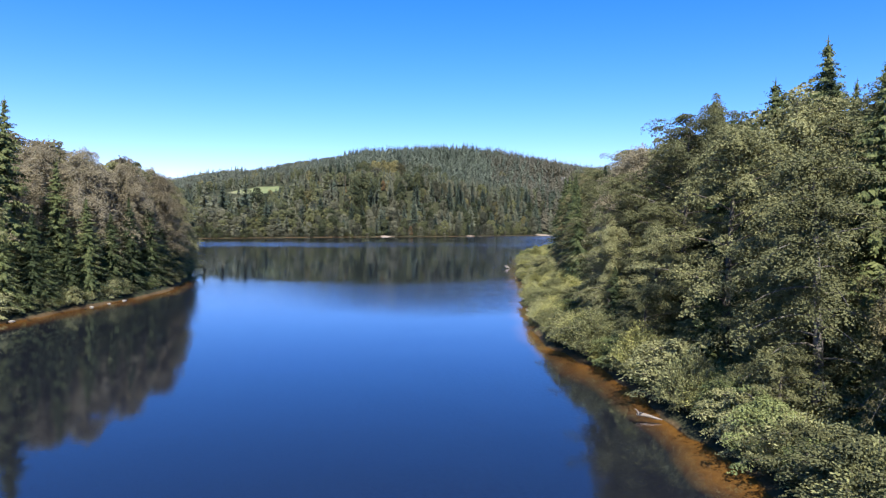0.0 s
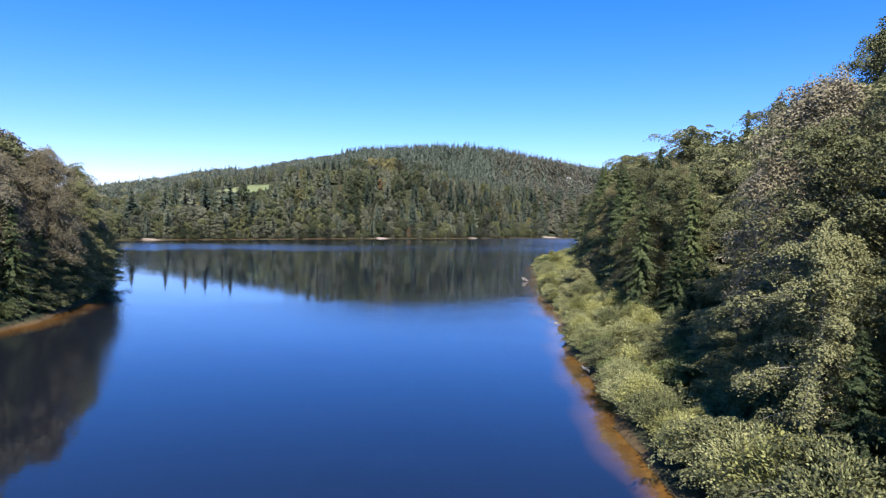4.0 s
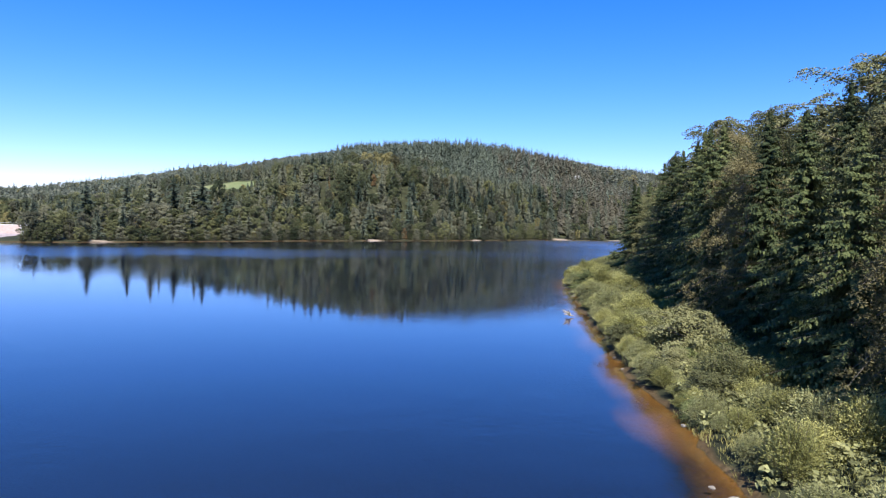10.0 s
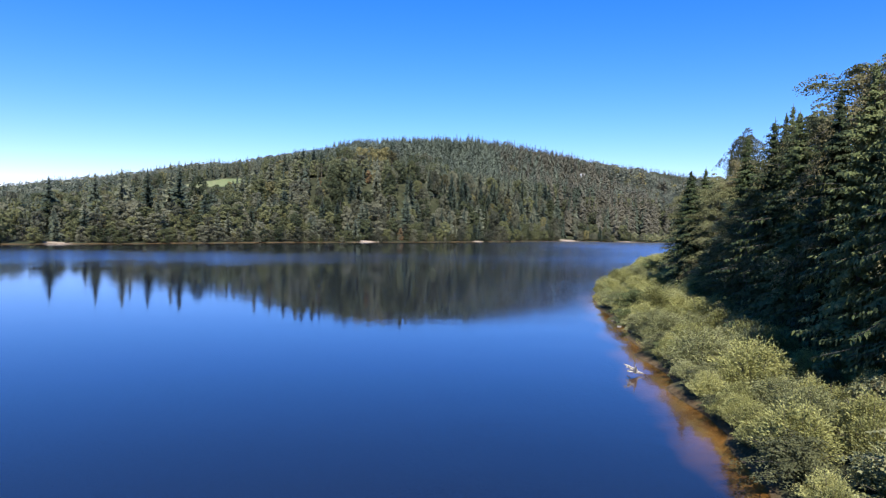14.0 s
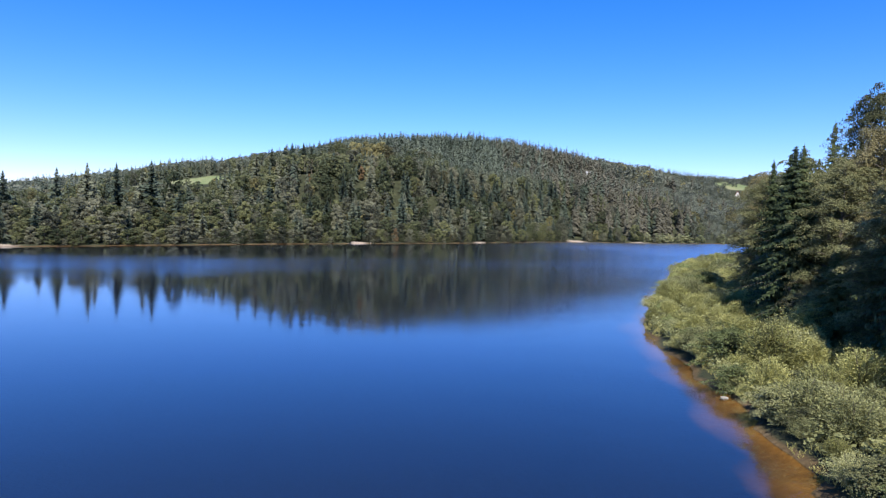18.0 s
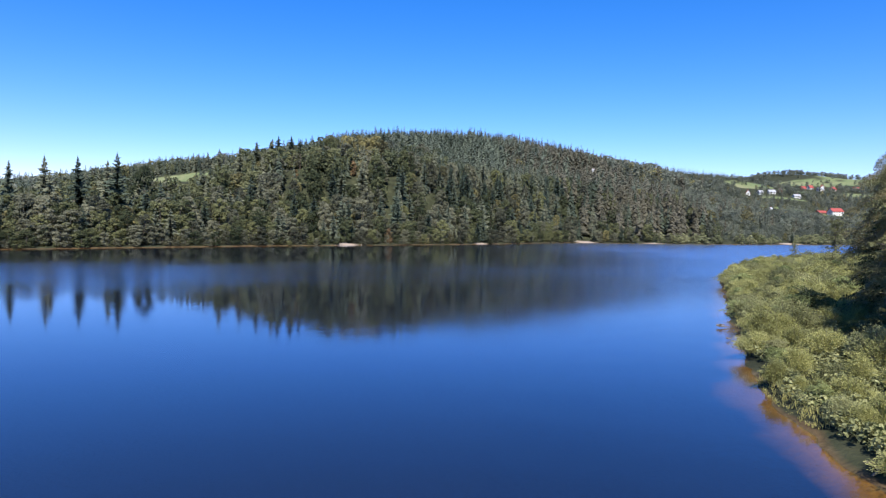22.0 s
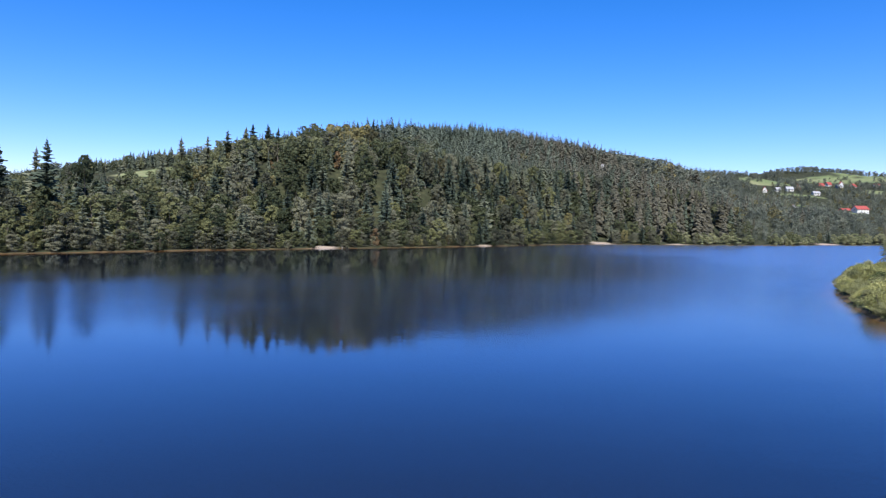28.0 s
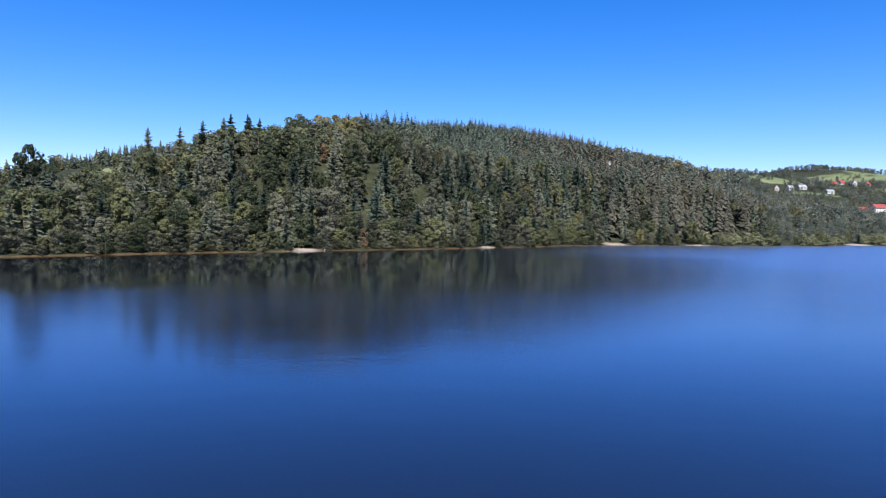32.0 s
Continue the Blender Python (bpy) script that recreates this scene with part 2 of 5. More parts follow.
def water_material():
    m, nt, out = material("lake_water")
    geo = nt.nodes.new("ShaderNodeNewGeometry")
    pos = geo.outputs["Position"]
    stretch = node(nt, "ShaderNodeMapping", Vector=pos)
    stretch.inputs["Scale"].default_value = (0.6, 1.0, 1.0)
    stretch.inputs["Rotation"].default_value = (0, 0, 0.5)
    rip = noise_at(nt, 1.6, 3.0, stretch.outputs[0], 0.6)
    swell = noise_at(nt, 0.35, 2.0, stretch.outputs[0])
    band = node(nt, "ShaderNodeMapping", Vector=pos)
    band.inputs["Scale"].default_value = (0.25, 1.0, 1.0)
    band.inputs["Rotation"].default_value = (0, 0, 0.25)
    gust = noise_at(nt, 0.012, 3.0, band.outputs[0])
    gust = node(nt, "ShaderNodeMapRange", Value=gust, From_Min=0.45, From_Max=0.65, To_Min=0.18, To_Max=0.42).outputs[0]
    sep = nt.nodes.new("ShaderNodeSeparateXYZ")
    nt.links.new(pos, sep.inputs[0])
    ragged = maths(nt, "MULTIPLY", maths(nt, "SUBTRACT", noise_at(nt, 0.03, 4.0, pos), 0.5), 50.0)
    across = maths(nt, "ADD", maths(nt, "SUBTRACT", sep.outputs["Y"], maths(nt, "MULTIPLY", sep.outputs["X"], 0.22)), ragged)
    # two strips of water ruffled by the wind; the far one dies away towards the near wood
    lee = node(nt, "ShaderNodeMapRange", Value=maths(nt, "ADD", sep.outputs["X"], ragged), From_Min=-50.0, From_Max=40.0, To_Min=1.0, To_Max=0.15).outputs[0]
    for lo, hi, soft_edge, amount in ((284.0, 352.0, 16.0, 1.0), (84.0, 128.0, 8.0, 0.45)):
        rise = node(nt, "ShaderNodeMapRange", Value=across, From_Min=lo - soft_edge, From_Max=lo + soft_edge, To_Min=0.0, To_Max=amount).outputs[0]
        fall = node(nt, "ShaderNodeMapRange", Value=across, From_Min=hi - soft_edge, From_Max=hi + soft_edge, To_Min=1.0, To_Max=0.0).outputs[0]
        gust = maths(nt, "ADD", gust, maths(nt, "MULTIPLY", maths(nt, "MULTIPLY", rise, fall), lee if lo > 200 else 1.0))
    # open water in front of the bay, always ruffled
    bay = node(nt, "ShaderNodeMapRange", Value=maths(nt, "ADD", sep.outputs["X"], ragged), From_Min=2.0, From_Max=105.0, To_Min=0.0, To_Max=1.8).outputs[0]
    ruffle = maths(nt, "ADD", maths(nt, "MULTIPLY", gust, 0.13), maths(nt, "MULTIPLY", bay, 0.115))
    ruffle = maths(nt, "ADD", ruffle, 0.015, True)
    gust = maths(nt, "ADD", gust, maths(nt, "MULTIPLY", bay, 0.4))
    h = maths(nt, "ADD", maths(nt, "MULTIPLY", rip, 0.6), swell)
    b = node(nt, "ShaderNodeBump", Strength=1.0, Distance=0.03, Height=maths(nt, "MULTIPLY", h, gust))
    facing = node(nt, "ShaderNodeLayerWeight", Blend=0.5)
    nt.links.new(b.outputs[0], facing.inputs["Normal"])
    gloss = maths(nt, "ADD", maths(nt, "MULTIPLY", maths(nt, "POWER", facing.outputs["Facing"], 4.6), 0.92), 0.075, True)
    gl = node(nt, "ShaderNodeBsdfGlossy", Color=(0.79, 0.86, 1.0, 1), Roughness=ruffle)
    nt.links.new(b.outputs[0], gl.inputs["Normal"])
    clear = node(nt, "ShaderNodeBsdfTransparent", Color=(0.88, 0.9, 0.9, 1))
    ms = node(nt, "ShaderNodeMixShader", Fac=gloss)
    nt.links.new(clear.outputs[0], ms.inputs[1])
    nt.links.new(gl.outputs[0], ms.inputs[2])
    nt.links.new(ms.outputs[0], out.inputs["Surface"])
    return m


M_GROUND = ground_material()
M_WATER = water_material()

# ---- the plan: shores, hills, meadows ----
RIGHT_BANK = [(19, -170), (17, -60), (16, 0), (15.5, 27), (15.1, 38.5), (14.5, 48), (12, 58), (11, 70), (12.4, 79), (13.4, 93), (14.1, 101),
              (15.5, 109), (16.5, 120), (17.5, 135), (20, 155), (22, 170), (24, 182), (25.2, 190), (27, 207), (28, 216), (33, 228), (38, 240),
              (52, 274), (59, 291), (73, 322), (82, 337), (98, 360), (120, 383), (144, 402), (168, 404), (196, 385)]
FAR_SHORE = [(240, 370), (330, 390), (430, 450), (500, 540), (480, 640), (400, 665), (300, 648), (262, 632), (213, 605), (143, 580), (88, 573),
             (32, 514), (-37, 463), (-75, 433), (-105, 405), (-140, 372), (-165, 351), (-187, 345), (-205, 376), (-224, 425), (-240, 468)]
LEFT_BANK = [(-420, 445), (-405, 350), (-300, 235), (-160, 172), (-85, 153), (-62, 147), (-54, 139), (-50.5, 128), (-46.8, 117), (-44.8, 108),
             (-44.3, 100), (-45.5, 90), (-46.5, 83), (-47.5, 76), (-49, 70), (-53, 50), (-57, 20), (-60, -20), (-64, -170)]


def smooth_line(points, rounds=2):
    """Corner cutting: rounds a line off."""
    p = np.array(points, float)
    for _ in range(rounds):
        q = np.empty((2 * len(p) - 2, 2))
        q[0::2] = p[:-1] * 0.75 + p[1:] * 0.25
        q[1::2] = p[:-1] * 0.25 + p[1:] * 0.75
        p = np.vstack([p[:1], q, p[-1:]])
    return p


LAKE = np.vstack([smooth_line(RIGHT_BANK + FAR_SHORE), smooth_line(LEFT_BANK)])


def shore_distance(x, y):
    """Metres from the waterline: above 0 on land, below 0 on the lake."""
    x, y = np.asarray(x, float), np.asarray(y, float)
    a, b = LAKE, np.roll(LAKE, -1, 0)
    if x.size < 400:
        (ax, ay), (dx, dy) = a.T[:, :, None], (b - a).T[:, :, None]
        px, py = x.ravel()[None], y.ravel()[None]
        f = np.clip(((px - ax) * dx + (py - ay) * dy) / (dx * dx + dy * dy + 1e-12), 0, 1)
        best = ((px - ax - f * dx) ** 2 + (py - ay - f * dy) ** 2).min(0).reshape(x.shape)
        cross = ((ay > py) != (ay + dy > py)) & (px < ax + (py - ay) * dx / np.where(dy == 0, 1e-12, dy))
        inside = (cross.sum(0) % 2 == 1).reshape(x.shape)
        return np.where(inside, -1, 1) * np.sqrt(best)
    best = np.full(x.shape, 1e18)
    inside = np.zeros(x.shape, bool)
    for (ax, ay), (bx, by) in zip(a, b):
        dx, dy = bx - ax, by - ay
        f = np.clip(((x - ax) * dx + (y - ay) * dy) / (dx * dx + dy * dy), 0, 1)
        best = np.minimum(best, (x - ax - f * dx) ** 2 + (y - ay - f * dy) ** 2)
        if ay != by:
            inside ^= ((ay > y) != (by > y)) & (x < ax + (y - ay) * dx / dy)
    return np.where(inside, -1, 1) * np.sqrt(best)


def wobble(x, y, size, seed):
    """Smooth made-up unevenness between -1 and 1."""
    s = np.zeros(np.shape(x))
    rng = np.random.default_rng(seed)
    for _ in range(6):
        a = rng.uniform(0, 2 * math.pi)
        k = 2 * math.pi / (size * rng.uniform(0.6, 1.7))
        s = s + np.sin(k * (np.cos(a) * x + np.sin(a) * y) + rng.uniform(0, 6.28))
    return s / 4.0


def bump2(x, y, cx, cy, left, right, near, far):
    u = (x - cx) / np.where(x < cx, left, right)
    v = (y - cy) / np.where(y < cy, near, far)
    return np.exp(-u * u - v * v)


def step(a, b, v):
    f = np.clip((v - a) / (b - a), 0, 1)
    return f * f * (3 - 2 * f)


def hills(x, y):
    parts_of = (
        97 * bump2(x, y, 4, 1059, 412, 356, 275, 386),         # wooded hill across the lake
        66 * bump2(x, y, -26, 786, 209, 60, 199, 80),          # its middle crest
        38 * bump2(x, y, -77, 564, 60, 310, 60, 876),          # its near shoulder
        36 * bump2(x, y, -204, 662, 92, 150, 100, 207),        # the spur with the field
        81 * bump2(x, y, 665, 1367, 194, 331, 277, 831),      # farm hill
        151 * bump2(x, y, 60, 1972, 502, 1037, 362, 278),      # far ridge
        69 * bump2(x, y, 303, 1180, 849, 512, 202, 1498),      # saddle between them
        26 * bump2(x, y, 190, 120, 150, 400, 260, 160),        # rise behind the near wood
        22 * bump2(x, y, -190, 20, 120, 500, 260, 100) * (x < -20))
    return sum(p ** 4 for p in parts_of) ** 0.25


def ground_height(x, y):
    x, y = np.asarray(x, float), np.asarray(y, float)
    d = shore_distance(x, y) + 0.9 * wobble(x, y, 9, 3) + 0.5 * wobble(x, y, 3.5, 4)
    far = step(330, 420, y)
    climb = 0.7 * (1 - far) + 0.5 * far
    shelf = np.where(d < 0, np.where(d > -8, d * 0.20, -1.6 + (d + 8) * 0.3), np.minimum(d * climb, 0.5 + d * 0.04))
    shelf = np.maximum(shelf, -5.0)
    land = hills(x, y) * step(4 + 0 * far, 75, d) + 0.35 * wobble(x, y, 14, 5) * step(2, 12, d) + 3.0 * wobble(x, y, 120, 6) * step(40, 160, d)
    return shelf + np.where(d > 0, land, 0)


def meadows(x, y):
    """Where grass is mown: the field on the hill, the farm slopes."""
    v = np.maximum.reduce([
        bump2(x, y, -172, 632, 32, 20, 18, 15),
        bump2(x, y, 458, 1096, 40, 50, 18, 40), bump2(x, y, 600, 1205, 80, 90, 38, 60), bump2(x, y, 740, 1240, 90, 160, 50, 80),
        bump2(x, y, 420, 955, 40, 46, 16, 12), bump2(x, y, 344, 1020, 16, 20, 22, 26), bump2(x, y, 610, 1082, 30, 50, 16, 18),
        bump2(x, y, 516, 1100, 20, 26, 16, 20), bump2(x, y, 478, 930, 20, 22, 16, 12), bump2(x, y, 470, 1036, 30, 40, 6, 8)])
    hedges = np.where(y > 800, 0.3 * (np.abs(wobble(x, y, 110, 31)) < 0.13), 0)
    return step(0.36, 0.42, v - hedges + 0.06 * wobble(x, y, 40, 9))


def bare(x, y):
    """Slumped pale banks on the far shore."""
    v = np.maximum.reduce([0.8 * bump2(x, y, -37, 464, 6, 6, 4, 4), bump2(x, y, 98, 574, 9, 9, 5, 5), 0.7 * bump2(x, y, 145, 582, 7, 8, 3, 3),
                           0.8 * bump2(x, y, 30, 515, 7, 9, 3, 3), bump2(x, y, 258, 634, 18, 16, 5, 6), 0.6 * bump2(x, y, -150, 366, 8, 8, 3, 3)])
    return step(0.3, 0.5, v)


# ---- mesh helpers ----
def mesh_from(name, verts, faces, mats, smooth=False):
    me = bpy.data.meshes.new(name)
    verts = np.asarray(verts, np.float32)
    me.vertices.add(len(verts))
    me.vertices.foreach_set("co", verts.ravel())
    faces = [np.asarray(f, np.int32) for f in (faces if isinstance(faces, list) else [faces]) if len(f)]
    total = sum(f.size for f in faces)
    me.loops.add(total)
    me.loops.foreach_set("vertex_index", np.concatenate([f.ravel() for f in faces]))
    n = sum(len(f) for f in faces)
    me.polygons.add(n)
    sizes = np.concatenate([np.full(len(f), f.shape[1], np.int32) for f in faces])
    me.polygons.foreach_set("loop_start", np.concatenate([[0], np.cumsum(sizes)[:-1]]).astype(np.int32))
    me.polygons.foreach_set("use_smooth", np.full(n, smooth))
    for m in mats if isinstance(mats, (list, tuple)) else [mats]:
        me.materials.append(m)
    me.update(calc_edges=True)
    return me


def child(name, me, parent, label=""):
    ob = new(name, me)
    ob.parent = parent
    return tagged(ob, label) if label else ob


def part(name, bm, mat, parent, label=""):
    me = bpy.data.meshes.new(name)
    bm.to_mesh(me)
    bm.free()
    me.materials.append(mat)
    return child(name, me, parent, label)


# ---- ground and lake ----
def spread(*pieces):
    """Grid lines: (from, to, step) pieces one after another."""
    return np.unique(np.concatenate([np.arange(a, b, s) for a, b, s in pieces] + [np.array([pieces[-1][1]])]))


gx = spread((-4600, -1200, 170), (-1200, -450, 40), (-450, -220, 12), (-220, -66, 4), (-66, 112, 1.5), (112, 470, 4), (470, 1000, 14), (1000, 1800, 60), (1800, 4600, 200))
gy = spread((-3000, -400, 200), (-400, -20, 14), (-20, 362, 1.5), (362, 660, 4), (660, 1500, 11), (1500, 2200, 35), (2200, 4600, 200))
GX, GY = np.meshgrid(gx, gy)
GZ = ground_height(GX, GY)
nx, ny = len(gx), len(gy)
idx = np.arange(nx * ny).reshape(ny, nx)
quads = np.stack([idx[:-1, :-1], idx[:-1, 1:], idx[1:, 1:], idx[1:, :-1]], -1).reshape(-1, 4)
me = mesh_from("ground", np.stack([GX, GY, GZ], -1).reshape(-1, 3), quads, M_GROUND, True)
att = me.attributes.new("meadow", "FLOAT", "POINT")
att.data.foreach_set("value", meadows(GX, GY).ravel().astype(np.float32))
att = me.attributes.new("bare", "FLOAT", "POINT")
att.data.foreach_set("value", bare(GX, GY).ravel().astype(np.float32))
ground = tagged(new("ground", me), "forest floor, meadows and rusty lake bed", "ground", kind="structure")

wx, wy = np.linspace(-700, 700, 3), np.linspace(-500, 900, 3)
WX, WY = np.meshgrid(wx, wy)
wi = np.arange(9).reshape(3, 3)
me = mesh_from("water", np.stack([WX, WY, 0 * WX], -1).reshape(-1, 3),
               np.stack([wi[:-1, :-1], wi[:-1, 1:], wi[1:, 1:], wi[1:, :-1]], -1).reshape(-1, 4), M_WATER)
water = tagged(new("water", me), "calm deep blue reservoir water with faint ripples", "water", kind="structure")


# ---- trees ----
def tube(path, radii, sides=6):
    """A tapered limb along a path: vertices and quads."""
    path = np.asarray(path, float)
    d = np.gradient(path, axis=0)
    d /= np.linalg.norm(d, axis=1)[:, None] + 1e-9
    ref = np.where(np.abs(d[:, 2:3]) > 0.9, [[1.0, 0, 0]], [[0, 0, 1.0]])
    u = np.cross(d, ref)
    u /= np.linalg.norm(u, axis=1)[:, None] + 1e-9
    w = np.cross(d, u)
    a = np.arange(sides) * 2 * math.pi / sides
    ring = u[:, None] * np.cos(a)[None, :, None] + w[:, None] * np.sin(a)[None, :, None]
    v = (path[:, None] + ring * np.asarray(radii)[:, None, None]).reshape(-1, 3)
    i = np.arange(len(path) * sides).reshape(len(path), sides)
    q = np.stack([i[:-1], np.roll(i[:-1], -1, 1), np.roll(i[1:], -1, 1), i[1:]], -1).reshape(-1, 4)
    return v, q


def join(pieces):
    vs, qs, n = [], [], 0
    for v, q in pieces:
        vs.append(v)
        qs.append(q + n)
        n += len(v)
    return np.vstack(vs), np.vstack(qs)


def join_limbs(trunk, limbs):
    """One connected mesh of a stem and its limbs: each limb's first ring is tied to the stem inside the wood."""
    sides = int(trunk[1][0][3] - trunk[1][0][0])
    v, q = join([trunk] + limbs)
    n, ties = len(trunk[0]), []
    for lv, _ in limbs:
        i = int(np.argmin(((trunk[0] - lv[0]) ** 2).sum(1)))
        ties.append([n, n + 1, i, (i // sides) * sides + (i + 1) % sides])
        n += len(lv)
    return (v, np.vstack([q, ties])) if ties else (v, q)


def leaves(centres, size, rng, up=0.6, long=1.6, facing=None, loose=0.6):
    """Diamond leaf sprays, tilted at random; they face up, and outward where facing is given."""
    n = len(centres)
    nor = rng.normal(size=(n, 3))
    if facing is None:
        nor[:, 2] = np.abs(nor[:, 2]) + up
    else:
        nor = facing + loose * nor + np.array([0, 0, up])
    nor /= np.linalg.norm(nor, axis=1)[:, None]
    a = rng.normal(size=(n, 3))
    a -= (a * nor).sum(1)[:, None] * nor
    a /= np.linalg.norm(a, axis=1)[:, None] + 1e-9
    b = np.cross(nor, a)
    s = (size * rng.uniform(0.6, 1.35, n))[:, None]
    fold = nor * s * 0.18
    v = np.stack([centres - a * s * long / 2, centres + b * s / 2 + fold, centres + a * s * long / 2, centres - b * s / 2 + fold], 1).reshape(-1, 3)
    return v, np.arange(4 * n).reshape(n, 4)


def crown_wood(rng, H, R, low, limbs, top, droop, sides, rise=(0.2, 0.6)):
    """A bent stem and its limbs, and the limbs' paths."""
    bend = rng.normal(0, 0.03 * H, (2,))
    zs = np.linspace(0, top * H, 7)
    tr = np.stack([bend[0] * (zs / H) ** 2, bend[1] * (zs / H) ** 2, zs], 1)
    wood, paths = [tube(tr, np.linspace(0.016 * H + 0.05, 0.02, 7), sides)], []
    lobes = rng.uniform(0.7, 1.25, 9)
    for k in range(limbs):
        f = low + (0.97 - low) * ((k + rng.uniform(0, 1)) / limbs) ** 0.9
        az = k * 2.4 + rng.normal(0, 0.35)
        prof = math.sin(math.pi * min(1.0, (f - low) / (1 - low) * 0.78 + 0.22)) ** 0.7
        L = R * (0.22 + 0.85 * prof) * lobes[int(az / 0.7) % 9] * rng.uniform(0.7, 1.18)
        base = np.array([np.interp(f * H * 0.92, zs, tr[:, 0]), np.interp(f * H * 0.92, zs, tr[:, 1]), min(f * H * 0.9, top * H)])
        up_ = rng.uniform(*rise) * (0.5 + f)
        q = np.linspace(0, 1, 5)[:, None]
        out = np.array([math.cos(az), math.sin(az), 0.0])
        path = base + out * L * q + np.array([0, 0, 1.0]) * L * (up_ * q - (0.25 + droop) * q * q)
        wood.append(tube(path, np.linspace(0.05 + 0.003 * H * (1 - f), 0.012, 5), 4))
        paths.append((path, out))
    return wood, paths, tr


def broadleaf_parts(rng, H, R, low=0.15, limbs=30, caps=5, per=80, size=0.16, top=0.9, droop=0.0, sides=6, flat=0.32, hang=0.25, long=1.7, loose=0.5, cap=(0.08, 0.18)):
    """Trunk with limbs that carry leafy boughs: each bough a shallow dome of leaves, closed above, open and shady below."""
    wood, paths, tr = crown_wood(rng, H, R, low, limbs, top, droop, sides)
    cs, ns = [], []
    spots = [(path, out, g) for path, out in paths for g in np.linspace(0.2, 1.0, caps)] + [(tr[-2:], np.array([1.0, 0, 0]), g) for g in (0.6, 0.8, 1.0, 1.1)]
    for path, out, g in spots:
        t = np.linspace(0, 1, len(path))
        p = np.array([np.interp(min(g, 1.0), t, path[:, c]) for c in range(3)]) + rng.normal(0, 0.07 * R, 3) * np.array([1, 1, 0.8])
        a = R * rng.uniform(*cap)
        n = int(per * rng.uniform(0.7, 1.3))
        r, th = np.sqrt(rng.uniform(0.0, 1.0, n)), rng.uniform(0, 6.283, n)
        r *= 1 + 0.22 * np.sin(3 * th + rng.uniform(0, 6)) + 0.12 * np.sin(7 * th + rng.uniform(0, 6))
        u, v = r * np.cos(th) * 1.3, r * np.sin(th)
        side = np.array([-out[1], out[0], 0.0])
        z = flat * (1 - 1.5 * r * r) - hang * u + rng.normal(0, 0.09, n)
        z -= droop * np.abs(rng.normal(0, 0.9, n)) * (0.4 + r)
        cs.append(p + a * (u[:, None] * out + v[:, None] * side) + np.array([0, 0, 1.0]) * (a * z)[:, None])
        k = 2.2 * flat + 0.3 * droop
        ns.append((u * k + hang)[:, None] * out + (v * k)[:, None] * side + np.array([0, 0, 1.0]))
    c, nor = np.vstack(cs), np.vstack(ns)
    c[:, 2] = np.maximum(c[:, 2], 0.1)
    nor /= np.linalg.norm(nor, axis=1)[:, None]
    return join_limbs(wood[0], wood[1:]), leaves(c, size, rng, 0.0, long, nor, loose)


def willow_parts(rng, H, R, stems=70, per=46, length=0.22, width=0.055, spread_=1.0):
    """A bush of many upright, arching rods with narrow leaves set along them."""
    wood, cs, ds = [], [], []
    q = np.linspace(0, 1, 5)
    for k in range(stems):
        az, f = k * 2.4 + rng.normal(0, 0.3), math.sqrt((k + 0.5) / stems)
        out = np.array([math.cos(az), math.sin(az), 0.0])
        reach = R * f * spread_ * rng.uniform(0.75, 1.1)
        tall = H * (1 - 0.62 * f ** 2.2) * rng.uniform(0.78, 1.08)
        path = out * (reach * (0.15 + 0.85 * q))[:, None] + np.array([0, 0, 1.0]) * (tall * (1.25 * q - 0.25 * q * q))[:, None]
        if k % 4 == 0:
            wood.append(tube(path, np.linspace(0.03, 0.006, 5), 4))
        g = rng.uniform(0.12, 1.0, per) ** 0.7
        p = np.stack([np.interp(g, q, path[:, c]) for c in range(3)], 1)
        d = np.stack([np.interp(np.minimum(g + 0.1, 1.05), np.append(q, 1.05), np.append(path[:, c], 2 * path[-1, c] - path[-2, c])) for c in range(3)], 1) - p
        d /= np.linalg.norm(d, axis=1)[:, None] + 1e-6
        off = rng.normal(0, 1, (per, 3))
        cs.append(p + off * 0.13 * (0.6 + 0.4 * H / 3))
        ds.append(d + 0.95 * off / (np.linalg.norm(off, axis=1)[:, None] + 1e-6) + 0.25 * out)
    c, d = np.vstack(cs), np.vstack(ds)
    c[:, 2] = np.maximum(c[:, 2], 0.08)
    d /= np.linalg.norm(d, axis=1)[:, None]
    face = c - np.array([0, 0, 0.3 * H])
    face = face / (np.linalg.norm(face, axis=1)[:, None] + 1e-6) + 0.5 * rng.normal(size=c.shape) + np.array([0, 0, 0.4])
    b = np.cross(d, face)
    b /= np.linalg.norm(b, axis=1)[:, None] + 1e-6
    ln, wd = (length * rng.uniform(0.6, 1.3, len(c)))[:, None], (width * rng.uniform(0.7, 1.3, len(c)))[:, None]
    v = np.stack([c - d * ln / 2, c + b * wd - d * ln * 0.08, c + d * ln / 2, c - b * wd - d * ln * 0.08], 1).reshape(-1, 3)
    return join_limbs(wood[0], wood[1:]), (v, np.arange(4 * len(c)).reshape(-1, 4))


def far_crown(rng, H, n, size, k=12, slim=1.0, low=0.08):
    """A far tree: a short-limbed stem under rounded lobes of leaf clumps."""
    wood, paths, tr = crown_wood(rng, H, 0.25 * H * slim, 0.2, 9, 0.85, 0.0, 5)
    v, q = lobed(rng, n, size, k, slim, low)
    return join_limbs(wood[0], wood[1:]), (v * H, q)


